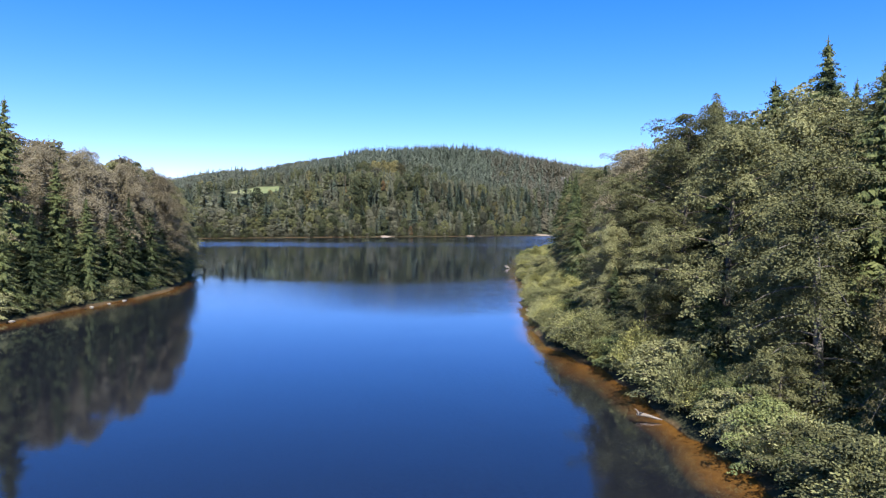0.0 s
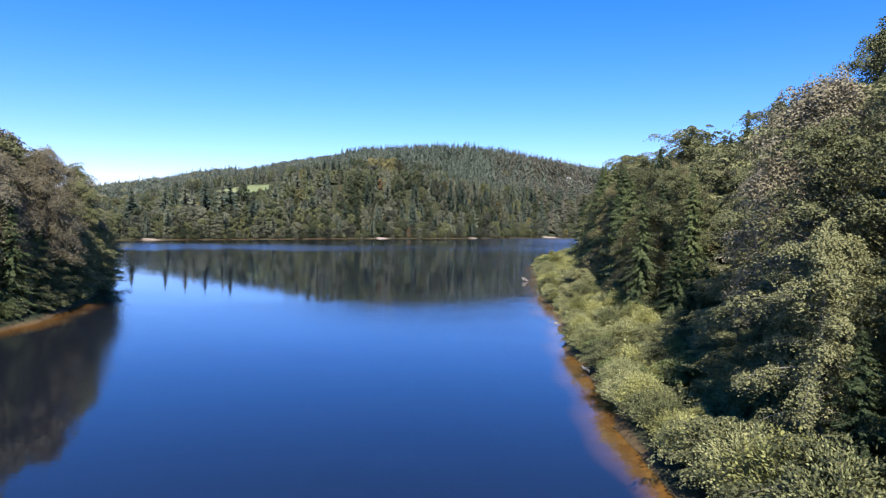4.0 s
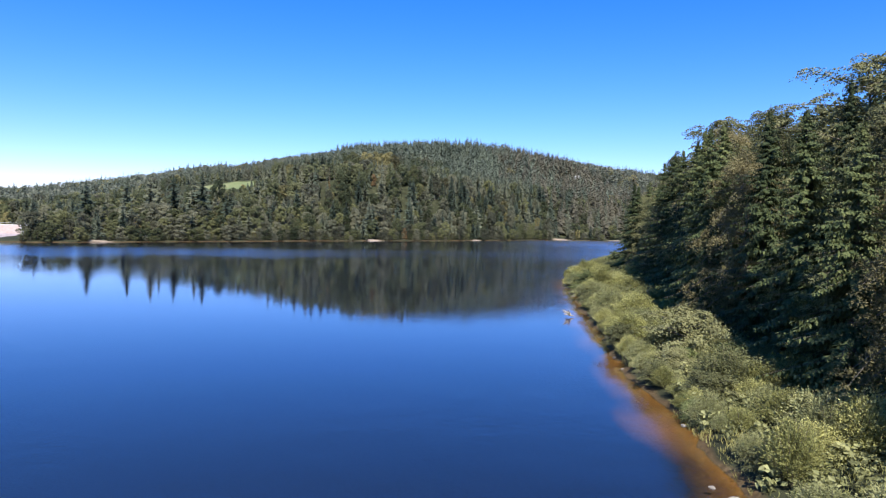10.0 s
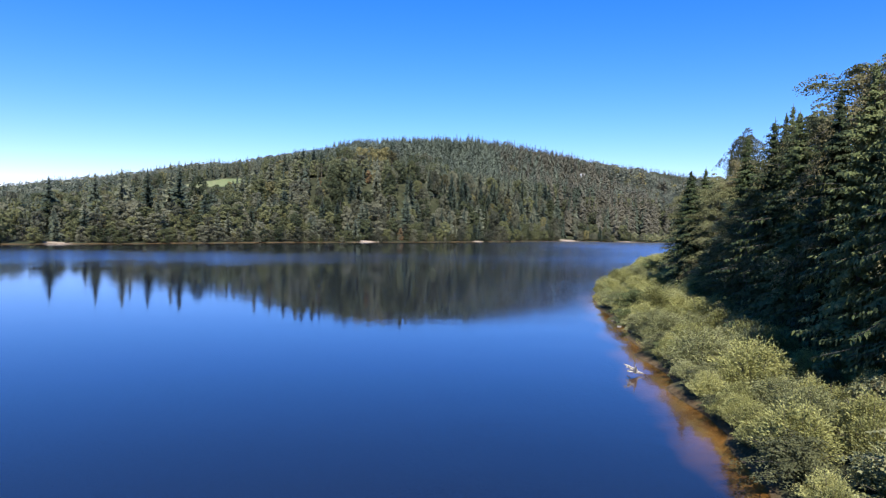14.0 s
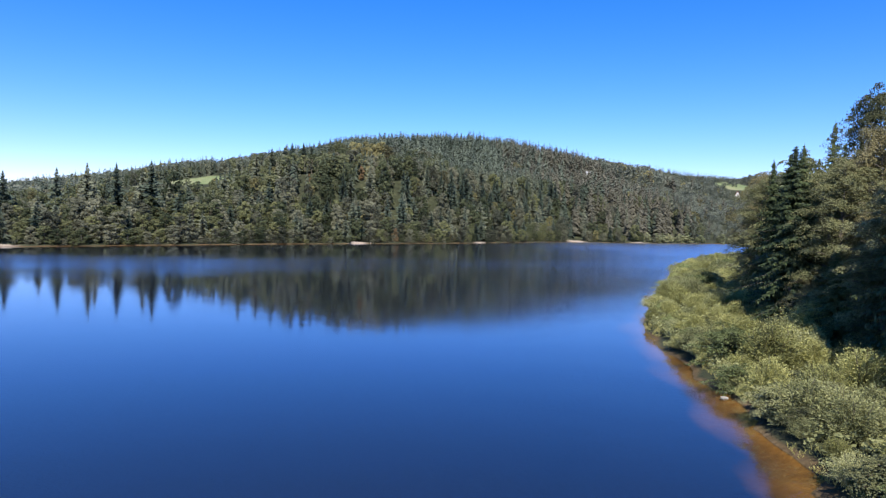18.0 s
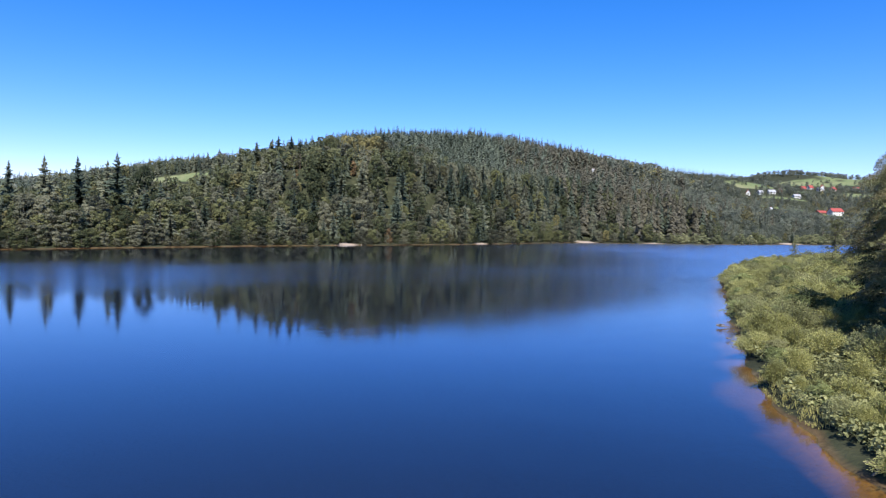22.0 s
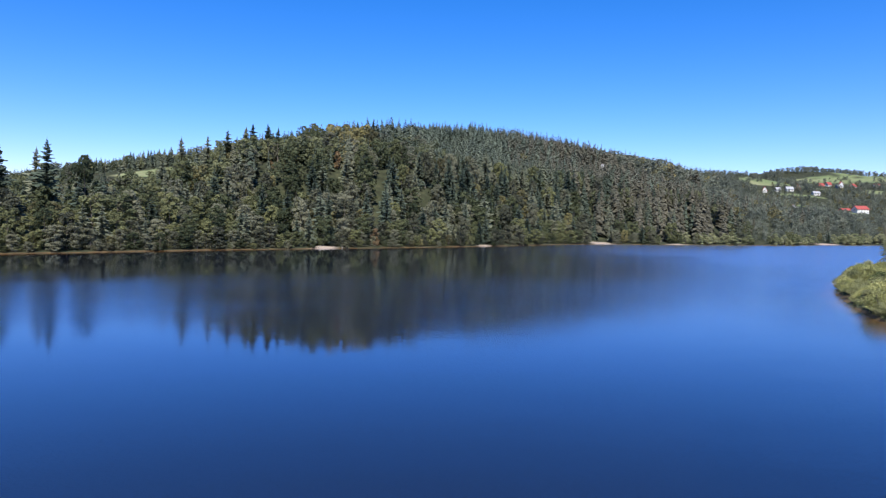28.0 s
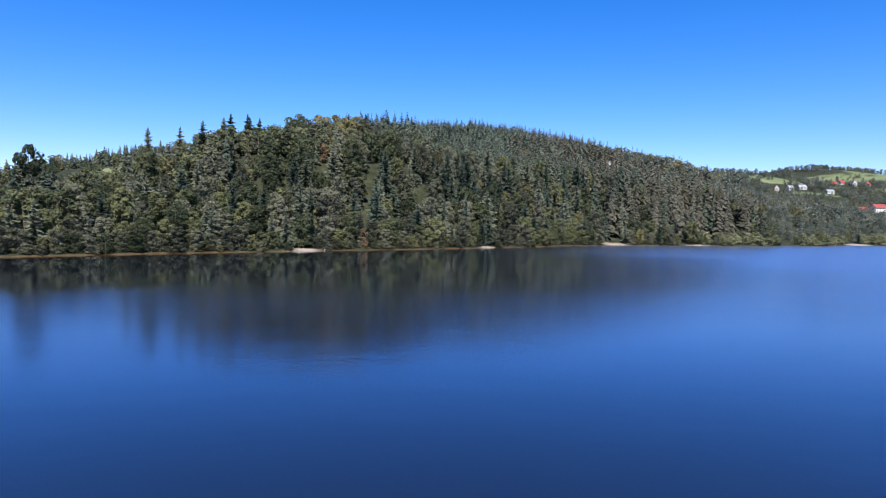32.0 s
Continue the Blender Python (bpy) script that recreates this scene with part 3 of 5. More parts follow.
def lobed(rng, n, size, k=12, slim=1.0, low=0.12):
    """A far tree one metre high: leaf clumps laid over rounded lobes that fill an egg-shaped crown."""
    z = low + (0.88 - low) * (np.arange(k) + rng.uniform(0, 1, k)) / k
    az = np.arange(k) * 2.4 + rng.normal(0, 0.5, k)
    prof = 0.20 * slim * np.sin(math.pi * np.clip(0.2 + 0.75 * z, 0, 1)) ** 0.8 * rng.uniform(0.45, 1.15, k)
    c = np.stack([prof * np.cos(az), prof * np.sin(az), z], 1)
    r = rng.uniform(0.55, 1.0, k) * (0.6 + 0.4 * slim) * 0.40 / k ** 0.42
    d = rng.normal(size=(n, 3))
    d[:, 2] = np.where(rng.uniform(size=n) < 0.6, np.abs(d[:, 2]), d[:, 2])
    d /= np.linalg.norm(d, axis=1)[:, None]
    w = rng.integers(k, size=n)
    p = c[w] + d * np.array([1, 1, 0.8]) * (r[w] * rng.uniform(0.75, 1.1, n))[:, None]
    p[:, 2] = np.maximum(p[:, 2], 0.03)
    return leaves(p, size, rng, 0.0, 1.4, 1.0 * d + np.array([0, 0, 0.08]), 0.4)


def spruce_parts(rng, H, R, whorls=30, arms=7, steps=7, size=0.5, low=0.06, thin=0.0):
    """A spruce: whorls of drooping arms, each with flat sprays of needles to both sides."""
    zs = np.linspace(0, H, 8)
    wood = [tube(np.stack([0 * zs, 0 * zs, zs], 1), np.linspace(0.013 * H + 0.03, 0.012, 8), 6)]
    vs = []
    for k in range(whorls):
        f = low + (0.985 - low) * (1 - (1 - k / whorls) ** 1.45)
        n = arms if f < 0.85 else max(4, arms - 2)
        for j in range(n):
            if rng.uniform() < thin:
                continue
            az = j * 2 * math.pi / n + k * 1.1 + rng.normal(0, 0.3)
            L = R * min(1.0, 0.55 + f * 3.0) * (1 - f) ** 0.8 * min(1.0, (1 - f) / 0.14) ** 0.5 * rng.choice([0.55, 0.8, 1.0, 1.35], p=[0.3, 0.3, 0.3, 0.1]) * rng.uniform(0.85, 1.15) + 0.06 + 0.12 * (1 - f)
            out = np.array([math.cos(az), math.sin(az), 0.0])
            side = np.array([-out[1], out[0], 0.0])
            m = max(2, int(round(steps * (0.35 + 0.65 * L / R))))
            s = (np.arange(m) + 0.8) / m
            z0 = (f + rng.uniform(-3.6, 3.6) / whorls * (1.15 - f)) * H
            lift = rng.uniform(0.3, 0.9) if f > 0.86 else rng.uniform(0.0, 0.3) if f > 0.5 else rng.uniform(-0.25, 0.1)
            pth = np.array([0, 0, z0]) + out * (L * s)[:, None] + np.array([0, 0, 1.0]) * (L * (lift * s - 0.42 * s ** 1.6 + 0.16 * s ** 4))[:, None]
            if L > 0.5 * R and j % 2 == 0:
                wood.append(tube(np.vstack([[0, 0, z0], pth[m // 2], pth[-1]]), [0.035, 0.02, 0.008], 3))
            w = (size * (1.15 - 0.75 * s) * rng.uniform(0.8, 1.2, m) * (0.2 + 0.8 * min(1.0, 1.4 * L / R)))[:, None]
            step_len = (L / m) * 1.5
            for sg in (-1, 1):
                root = pth - out * step_len * 0.35
                tipv = pth + out * step_len * 0.55 + side * sg * w * 1.15 - np.array([0, 0, 1.0]) * w * rng.uniform(0.6, 1.6, (m, 1))
                edge = pth - out * step_len * 0.5 + side * sg * w * 0.75 - np.array([0, 0, 1.0]) * w * 0.85
                fore = pth + out * step_len * 0.75
                vs.append(np.stack([root, edge, tipv, fore], 1).reshape(-1, 3))
    v = np.vstack(vs + [np.array([[0, 0, H + 0.5], [0.1, 0, H - 0.5], [0, 0, H - 0.7], [-0.1, 0.05, H - 0.5]])])
    return join_limbs(wood[0], wood[1:]), (v, np.arange(len(v)).reshape(-1, 4))


def fine_spruce_parts(rng, H, R, whorls=84, arms=6, steps=15, low=0.05, thin=0.1, twig=0.55):
    """A near spruce: drooping boughs hung with narrow needle twigs, uneven in length and spacing."""
    zs = np.linspace(0, H, 8)
    wood = [tube(np.stack([0 * zs, 0 * zs, zs], 1), np.linspace(0.013 * H + 0.03, 0.012, 8), 6)]
    roots, ways, faces_, lens = [], [], [], []
    up_ = np.array([0, 0, 1.0])
    for k in range(whorls):
        f = low + (0.985 - low) * (1 - (1 - k / whorls) ** 1.4)
        for j in range(arms if f < 0.85 else 5):
            if rng.uniform() < thin:
                continue
            az = j * 6.283 / arms + k * 1.1 + rng.normal(0, 0.4)
            L = R * min(1.0, 0.6 + f * 2.5) * (1 - f) ** 0.7 * min(1.0, (1 - f) / 0.14) ** 0.4 * rng.choice([0.6, 0.85, 1.0, 1.3], p=[0.25, 0.35, 0.3, 0.1]) * rng.uniform(0.85, 1.12) + 0.04
            out = np.array([math.cos(az), math.sin(az), 0.0])
            side = np.array([-out[1], out[0], 0.0])
            z0 = (f + rng.uniform(-1.5, 1.5) / whorls) * H
            lift = rng.uniform(0.5, 0.9) if f > 0.93 else rng.uniform(0.05, 0.4) if f > 0.55 else rng.uniform(-0.2, 0.15)
            m = max(3, int(round(steps * (0.25 + 0.75 * L / R))))
            q = (np.arange(m) + rng.uniform(0.2, 0.9, m)) / m
            spine = up_ * z0 + out * (L * q)[:, None] + up_ * (L * (lift * q - 0.5 * q ** 1.7 + 0.2 * q ** 4))[:, None]
            if L > 0.55 * R and j % 2 == 0:
                wood.append(tube(np.vstack([[0, 0, z0], spine[m // 2], spine[-1]]), [0.035, 0.02, 0.008], 3))
            for sg in (-1, 1, -0.25, 0.3):
                spread_ = abs(sg)
                way = out * (0.55 if spread_ > 0.5 else 0.2) + side * sg * rng.uniform(0.6, 1.0) - up_ * rng.uniform(0.25, 0.9 if spread_ > 0.5 else 1.6, (m, 1))
                roots.append(spine + rng.normal(0, 0.05, (m, 3)))
                ways.append(way)
                faces_.append(out * 0.7 + up_ * 0.8 + 0.35 * rng.normal(size=(m, 3)))
                lens.append(twig * (1.15 - 0.6 * q) * rng.uniform(0.65, 1.25, m) * (0.16 + 0.84 * min(1.0, 1.6 * L / R)))
    r, d, n, ln = np.vstack(roots), np.vstack(ways), np.vstack(faces_), np.concatenate(lens)[:, None]
    d /= np.linalg.norm(d, axis=1)[:, None]
    b = np.cross(d, n)
    b /= np.linalg.norm(b, axis=1)[:, None] + 1e-6
    w = 0.028 + 0.12 * ln
    v = np.stack([r - d * ln * 0.1, r + d * ln * 0.35 + b * w, r + d * ln, r + d * ln * 0.35 - b * w], 1).reshape(-1, 3)
    tip = np.array([[0, 0, H + 0.5], [0.06, 0, H - 0.4], [0, 0, H - 0.7], [-0.06, 0.03, H - 0.4]])
    v = np.vstack([v, tip])
    return join_limbs(wood[0], wood[1:]), (v, np.arange(len(v)).reshape(-1, 4))


def make_tree(name, parts_, leaf_mat, bark, label, category="tree", group=""):
    """An Empty at the foot with its trunk and crown, kept as a pattern for copies."""
    (wv, wq), (lv, lq) = parts_
    base = new(name)
    child("trunk", mesh_from("trunk", wv, wq, bark, True), base)
    child("crown", mesh_from("crown", lv, lq, leaf_mat), base)
    return tagged(base, label, category, group)


class Plant:
    """A pattern and the places where it grows: the first place takes the pattern itself."""

    def __init__(self, pattern, height):
        self.pattern, self.height, self.used = pattern, height, False

    def put(self, x, y, z, scale, turn, lean=0.0, wide=1.0):
        m = pose(x, y, z, lean, 0, turn)
        s = Vector((scale * wide, scale * wide, scale))
        if not self.used:
            self.used = True
            ob = self.pattern
            ob.matrix_basis = m
        else:
            ob = copy_thing(self.pattern, m)
        ob.scale = s
        return ob


R1 = np.random.default_rng(11)
NEAR_WOOD = "trees of the near wood"
LEFT_WOOD = "trees of the wooded point"
SPRUCES = [Plant(make_tree("spruce", fine_spruce_parts(R1, 20, r, 84, 6, 15, low, thin), M_SPRUCE, M_BARK,
                           "tall dark green spruce with drooping needle branches on the bank", "tree", NEAR_WOOD), 20)
           for r, low, thin in ((4.1, 0.04, 0.1), (3.6, 0.06, 0.16), (4.5, 0.03, 0.2), (3.9, 0.1, 0.3))]
BROADS, BACK_BROADS = [], []
for name, mat, bark, lab, kw in (
        ("alder_tree", M_ALDER, M_BARK, "leafy dark green alder on the lake bank", dict(low=0.04, flat=0.5, hang=0.2)),
        ("beech_tree", M_BEECH, M_BARK, "broad green beech tree with layered boughs in the bank wood", dict(low=0.04, flat=0.32, hang=0.34)),
        ("birch_tree", M_OLIVE, M_BIRCH, "birch with thinning olive brown leaves in the bank wood", dict(low=0.1, droop=0.6, flat=0.6, cap=(0.09, 0.17))),
        ("ash_tree", M_BEECH, M_BIRCH, "slender light green tree in the bank wood", dict(low=0.06, droop=0.35, flat=0.5, cap=(0.08, 0.17))),
        ("brown_birch", M_BROWN, M_BIRCH, "birch with withered brown leaves on the wooded point", dict(low=0.36, droop=0.6, flat=0.6, cap=(0.09, 0.17)))):
    BROADS.append(Plant(make_tree(name, broadleaf_parts(R1, 20, 4.6, limbs=48, caps=9, per=120, size=0.088, **kw), mat, bark, lab, "tree", NEAR_WOOD), 19))
    BACK_BROADS.append(Plant(make_tree(name, broadleaf_parts(R1, 20, 4.8, limbs=50, caps=5, per=40, size=0.20, sides=5, **kw), mat, bark, lab, "tree", NEAR_WOOD), 19))
SHRUBS, FAR_SHRUBS = [], []
for name, mat, lab, leafy_ in (("willow_shrub", M_WILLOW, "bushy pale green willow shrub at the water's edge", 0), ("willow_bush", M_SALLOW, "low rounded grey-green willow bush on the shore", 0),
                               ("alder_bush", M_ALDER, "dark green alder bush on the shore", 1), ("young_bush", M_BEECH, "young leafy bush below the wood", 1),
                               ("hazel_bush", M_HAZEL, "leafy mid-green hazel bush below the wood", 1), ("osier_bush", M_WILLOW, "upright pale green osier bush on the shore", 0)):
    for store, fine in ((SHRUBS, 1.0), (FAR_SHRUBS, 0.5)):
        if leafy_:
            shape = broadleaf_parts(R1, 3.2, 1.8, low=0.03, limbs=int(26 * (0.6 + 0.4 * fine)), caps=5, per=int(80 * fine), size=0.075 / fine ** 0.6, top=0.85, sides=4, flat=0.4, cap=(0.16, 0.3))
        else:
            shape = willow_parts(R1, 3.2, 2.3 if name != "osier_bush" else 1.7, int(170 * (0.5 + 0.5 * fine)), int(56 * fine), 0.15 / fine ** 0.4, 0.034 / fine ** 0.6)
        store.append(Plant(make_tree(name, shape, mat, M_BARK, lab, "bush", "shrubs of the shore belt"), 3.2))


def foot(x, y):
    return float(ground_height(np.array([x]), np.array([y]))[0]) - 0.12


def plant(kind, x, y, height, wide=1.0, rng=R1):
    s = height / kind.height
    return kind.put(x, y, foot(x, y), s, rng.uniform(0, 360), rng.normal(0, 1.0), wide)


# trees that stand out, with their heights
taken = []
for kind, x, y, h, w in (
        (BROADS[0], 19.5, 42, 18.5, 1.1), (SPRUCES[0], 27.8, 52, 22.5, 1.5), (SPRUCES[1], 29.8, 48, 22.5, 1.2), (SPRUCES[0], 31.8, 51.5, 25, 1.25), (BROADS[0], 24.3, 42.5, 20.5, 1.0), (BROADS[3], 48, 124, 26, 1.0), (BROADS[3], 40, 90, 27.5, 0.85),
        (BROADS[4], 21.8, 68.4, 20, 1.1), (BROADS[1], 43, 142, 26, 1.15), (SPRUCES[0], 30, 136.6, 21.2, 1.0), (SPRUCES[2], 31, 148.8, 21.2, 1.0),
        (SPRUCES[1], 32.6, 157, 22, 1.2), (BROADS[2], 31.5, 142.5, 19, 1.15), (SPRUCES[0], 33.5, 152.5, 22, 1.25), (SPRUCES[1], 35.0, 163.5, 21.5, 1.25), (SPRUCES[2], 36.5, 171, 21, 1.3), (SPRUCES[0], 37.5, 179, 21.5, 1.25), (SPRUCES[1], 39.5, 188, 21, 1.3), (SPRUCES[0], 28.5, 127, 19.5, 1.2), (SPRUCES[2], 26.5, 119, 17.5, 1.2), (BROADS[2], 26.5, 112.5, 14.5, 1.1), (BROADS[0], 31.0, 121, 19, 1.15), (SPRUCES[2], 29.5, 115, 19, 1.25), (SPRUCES[2], 24.0, 106, 15.5, 0.85), (SPRUCES[2], 23.6, 34.0, 20, 1.1), (BROADS[1], 28, 39, 21, 1.0), (BROADS[3], 16.5, 60, 12, 1.15),
        (BROADS[0], 18.0, 51, 11, 1.2), (BROADS[0], 20.5, 80, 5, 1.5), (BROADS[0], 19.0, 75.5, 5, 1.5), (BROADS[0], 25.5, 93, 6, 1.4), (BROADS[0], 18.0, 70, 7, 1.4), (SPRUCES[1], 27.5, 34, 21, 1.1), (BROADS[0], 20.5, 22, 12, 1.0), (SPRUCES[2], 41, 208, 19, 1.3), (BROADS[0], 42.5, 203, 17, 1.2), (SPRUCES[1], 43.5, 214, 19, 1.35), (BROADS[0], 45, 209, 18, 1.3), (SPRUCES[0], 47, 217, 20, 1.3),
        (BROADS[2], 33, 118, 19, 1.0), (BROADS[0], 49.5, 231, 18, 1.0), (BROADS[2], 53, 239, 20, 1.0), (SPRUCES[0], 46, 222, 19, 1.0), (BROADS[3], 28.2, 63, 22, 0.75), (BROADS[3], 30.8, 64, 22, 0.75), (BROADS[1], 29.5, 46.5, 19, 1.0), (BROADS[0], 25.6, 40.5, 13, 1.25), (BROADS[0], 21.6, 36.0, 12, 1.2), (BROADS[3], 28, 26, 22, 1.0), (BROADS[1], 29, 84, 21, 1.0), (SPRUCES[1], 24.5, 49, 19, 1.3), (SPRUCES[2], 26, 55, 20, 1.3)):
    plant(kind, x, y, h, w)
    taken.append((x, y))

for kind, x, y, h, w in ((BACK_BROADS[3], 126, 386, 7.5, 0.8), (BACK_BROADS[0], 145, 395, 15, 1.2), (BACK_BROADS[1], 152, 389, 17, 1.2), (BACK_BROADS[0], 158, 396, 14, 1.2),
                         (SPRUCES[1], 162, 388, 17, 1.2), (BACK_BROADS[2], 168, 394, 15, 1.1), (BACK_BROADS[1], 176, 386, 16, 1.2)):
    plant(kind, x, y, h, w)

# the wood behind the belt, row behind row
EDGE_Y = [-30, 20, 50, 65, 78, 100, 112, 130, 165, 205, 235, 262, 300, 370, 402]
EDGE_X = [22, 20, 17.5, 18.0, 24.0, 25.0, 26.0, 30, 35.0, 42, 50, 66, 92, 132, 165]
R2 = np.random.default_rng(5)
for row, (gap, inset) in enumerate(((5.0, 1.0), (4.6, 5.5), (5.5, 11.0), (7.0, 18.0), (9.0, 29.0))):
    y = 17.0
    while y < 250:
        x = float(np.interp(y, EDGE_Y, EDGE_X)) + inset + R2.normal(0, 1.0)
        yy = y + R2.normal(0, 1.2)
        y += gap * R2.uniform(0.75, 1.25)
        if any((x - a) ** 2 + (yy - b) ** 2 < 13 for a, b in taken):
            continue
        taken.append((x, yy))
        tall = (1.0 if y < 248 else 0.62) * (R2.uniform(12, 17) if row == 0 else R2.uniform(20, 25.5) if 135 < y < 215 else R2.uniform(13.5, 18) if row == 1 and 70 < y < 118 else R2.uniform(17, 23))
        pick = R2.uniform()
        broad = (BROADS if row < 2 and y < 215 else BACK_BROADS)[int(R2.choice(4, p=[0.34, 0.26, 0.2, 0.2]))]
        kind = SPRUCES[int(R2.integers(4))] if pick < (0.16 if y < 70 else 0.42 if 84 < y < 150 and row < 2 else 0.38) else broad
        plant(kind, x, yy, tall, R2.uniform(0.85, 1.15), R2)

for k in range(150):
    y = R2.uniform(17, 215)
    x = float(np.interp(y, EDGE_Y, EDGE_X)) + R2.uniform(-1.5, 3.0)
    if float(shore_distance(np.array([x]), np.array([y]))[0]) < 1.6 or any((x - a) ** 2 + (y - b) ** 2 < 5 for a, b in taken):
        continue
    taken.append((x, y))
    young = SPRUCES[int(R2.integers(4))] if R2.uniform() < (0.15 if y < 90 else 0.45) else BROADS[int(R2.choice(4, p=[0.45, 0.35, 0.08, 0.12]))]
    plant(young, x, y, R2.uniform(4.5, 10), R2.uniform(1.2, 1.6), R2)

# willow belt between the wood and the water
R3 = np.random.default_rng(8)
placed = []
for k in range(16000):
    y = R3.uniform(14, 400)
    edge = float(np.interp(y, EDGE_Y, EDGE_X))
    x = edge + R3.uniform(-46, 5)
    d = float(shore_distance(np.array([x]), np.array([y]))[0])
    if d < 0.5 or x > edge + 3:
        continue
    if 76 < y < 98 and float(wobble(np.array([x]), np.array([y]), 9, 41)[0]) > 0.15:
        continue                                   # open sedge patches
    h = R3.uniform(1.4, 3.2) * (1.35 if R3.uniform() < 0.12 else 1.0) * (0.7 if d < 1.6 else 1.0)
    if any((x - a) ** 2 + (y - b) ** 2 < (0.28 * (h + c)) ** 2 for a, b, c in placed):
        continue
    placed.append((x, y, h))
    pick = R3.uniform()
    which = int(np.searchsorted([0.22, 0.46, 0.60, 0.70, 0.80] if y < 95 else [0.24, 0.48, 0.53, 0.56, 0.62] if y < 190 else [0.24, 0.46, 0.49, 0.51, 0.54], pick))
    plant((SHRUBS if y < 255 else FAR_SHRUBS)[which], x, y, h, R3.uniform(1.1, 1.5) if which < 5 else R3.uniform(0.85, 1.25), R3)
    if len(placed) >= 820:
        break

# wooded point on the other side
R4 = np.random.default_rng(21)
spots = []
for kind, x, y, h, w in ((BROADS[4], -49.5, 103, 21, 1.0), (BROADS[4], -47.5, 113, 20, 1.0), (BROADS[0], -43.4, 118.5, 13, 1.1), (BROADS[0], -42.6, 114, 8, 1.2), (BROADS[3], -46, 122, 15, 1.0), (BROADS[4], -52.5, 94, 22, 1.05),
                         (SPRUCES[0], -52.0, 87, 19, 1.0), (SPRUCES[2], -47.5, 88, 14, 1.1), (SPRUCES[1], -53.6, 79, 25.5, 1.15), (BROADS[4], -58.5, 85, 20, 1.0), (BROADS[0], -54, 73, 20, 1.0), (BROADS[4], -57, 92, 22, 1.1), (BROADS[4], -51, 108, 19, 1.1),
                         (SPRUCES[2], -46.0, 98, 14.5, 1.0), (SPRUCES[0], -48.5, 78, 12, 1.1), (BROADS[0], -45.5, 108, 9, 1.2), (SPRUCES[1], -44.6, 110, 12, 1.2), (SPRUCES[0], -45.2, 104, 15, 1.0),
                         (SPRUCES[2], -47.0, 93, 12, 1.2), (SPRUCES[1], -48.0, 84, 10, 1.2), (SPRUCES[2], -50.0, 74, 11, 1.2), (SPRUCES[0], -43.6, 116, 9, 1.2), (SPRUCES[1], -43.0, 120, 10, 1.4), (SPRUCES[2], -44.6, 124, 12, 1.3), (SPRUCES[0], -42.6, 112.5, 8, 1.4), (SPRUCES[1], -42.4, 117.3, 10, 1.5), (SPRUCES[2], -42.3, 109.5, 8, 1.5),
                         (BROADS[0], -55, 132, 20, 1.0), (BROADS[4], -58, 137, 19, 1.0), (BROADS[0], -53, 128, 17, 1.0), (SPRUCES[0], -54.5, 136, 15, 1.2), (BROADS[0], -51.5, 132, 12, 1.2), (BROADS[0], -52.5, 135, 10, 1.3),
                         (BROADS[1], -50.5, 126, 14, 1.1), (SPRUCES[2], -50, 122, 12, 1.2), (BROADS[4], -57, 127, 22, 1.0), (SPRUCES[1], -62, 140, 14, 1.1)):
    inland_ = float(shore_distance(np.array([x]), np.array([y]))[0])
    x -= max(0.0, 2.2 - inland_)
    plant(kind, x, y, h, w, R4)["group"] = LEFT_WOOD
    spots.append((x, y))
for k in range(900):
    y = R4.uniform(56, 146)
    x = R4.uniform(-95, -40)
    d = float(shore_distance(np.array([x]), np.array([y]))[0])
    if d < 1.2 or any((x - a) ** 2 + (y - b) ** 2 < (6.5 if d < 6 else 14) for a, b in spots):
        continue
    spots.append((x, y))
    tall = R4.uniform(7, 13) if d < 6 else R4.uniform(18, 24)
    pick = R4.uniform()
    kind = SPRUCES[int(R4.integers(3))] if pick < (0.85 if d < 6 else 0.2) else BACK_BROADS[4] if pick < 0.66 else BACK_BROADS[int(R4.integers(4))]
    ob = plant(kind, x, y, tall, R4.uniform(0.9, 1.2), R4)
    ob["group"] = LEFT_WOOD
    if len(spots) >= 150:
        break

for kind, x, y, h, w in ((BROADS[0], -54.6, 139, 11, 1.2), (BROADS[0], -53.4, 136, 8.5, 1.4), (BROADS[0], -56.0, 142, 10, 1.3), (SPRUCES[0], -52.6, 133, 8, 1.4), (BROADS[0], -58.5, 144, 13, 1.2),
                         (BROADS[1], -51.2, 129, 9, 1.2), (SPRUCES[2], -55.5, 140.5, 9, 1.5)):
    plant(kind, x, y, h, w, R4)["group"] = LEFT_WOOD
    spots.append((x, y))

# young spruces that close the point's edge
for k in range(900):
    y = R4.uniform(56, 144)
    x = R4.uniform(-76, -41)
    d = float(shore_distance(np.array([x]), np.array([y]))[0])
    if 1.0 < d < 20 and not any((x - a) ** 2 + (y - b) ** 2 < 2.4 for a, b in spots):
        spots.append((x, y))
        plant(SPRUCES[int(R4.integers(3))], x, y, R4.uniform(3.5, 8.5), R4.uniform(1.3, 1.7), R4)["group"] = LEFT_WOOD
        if len(spots) > 275:
            break

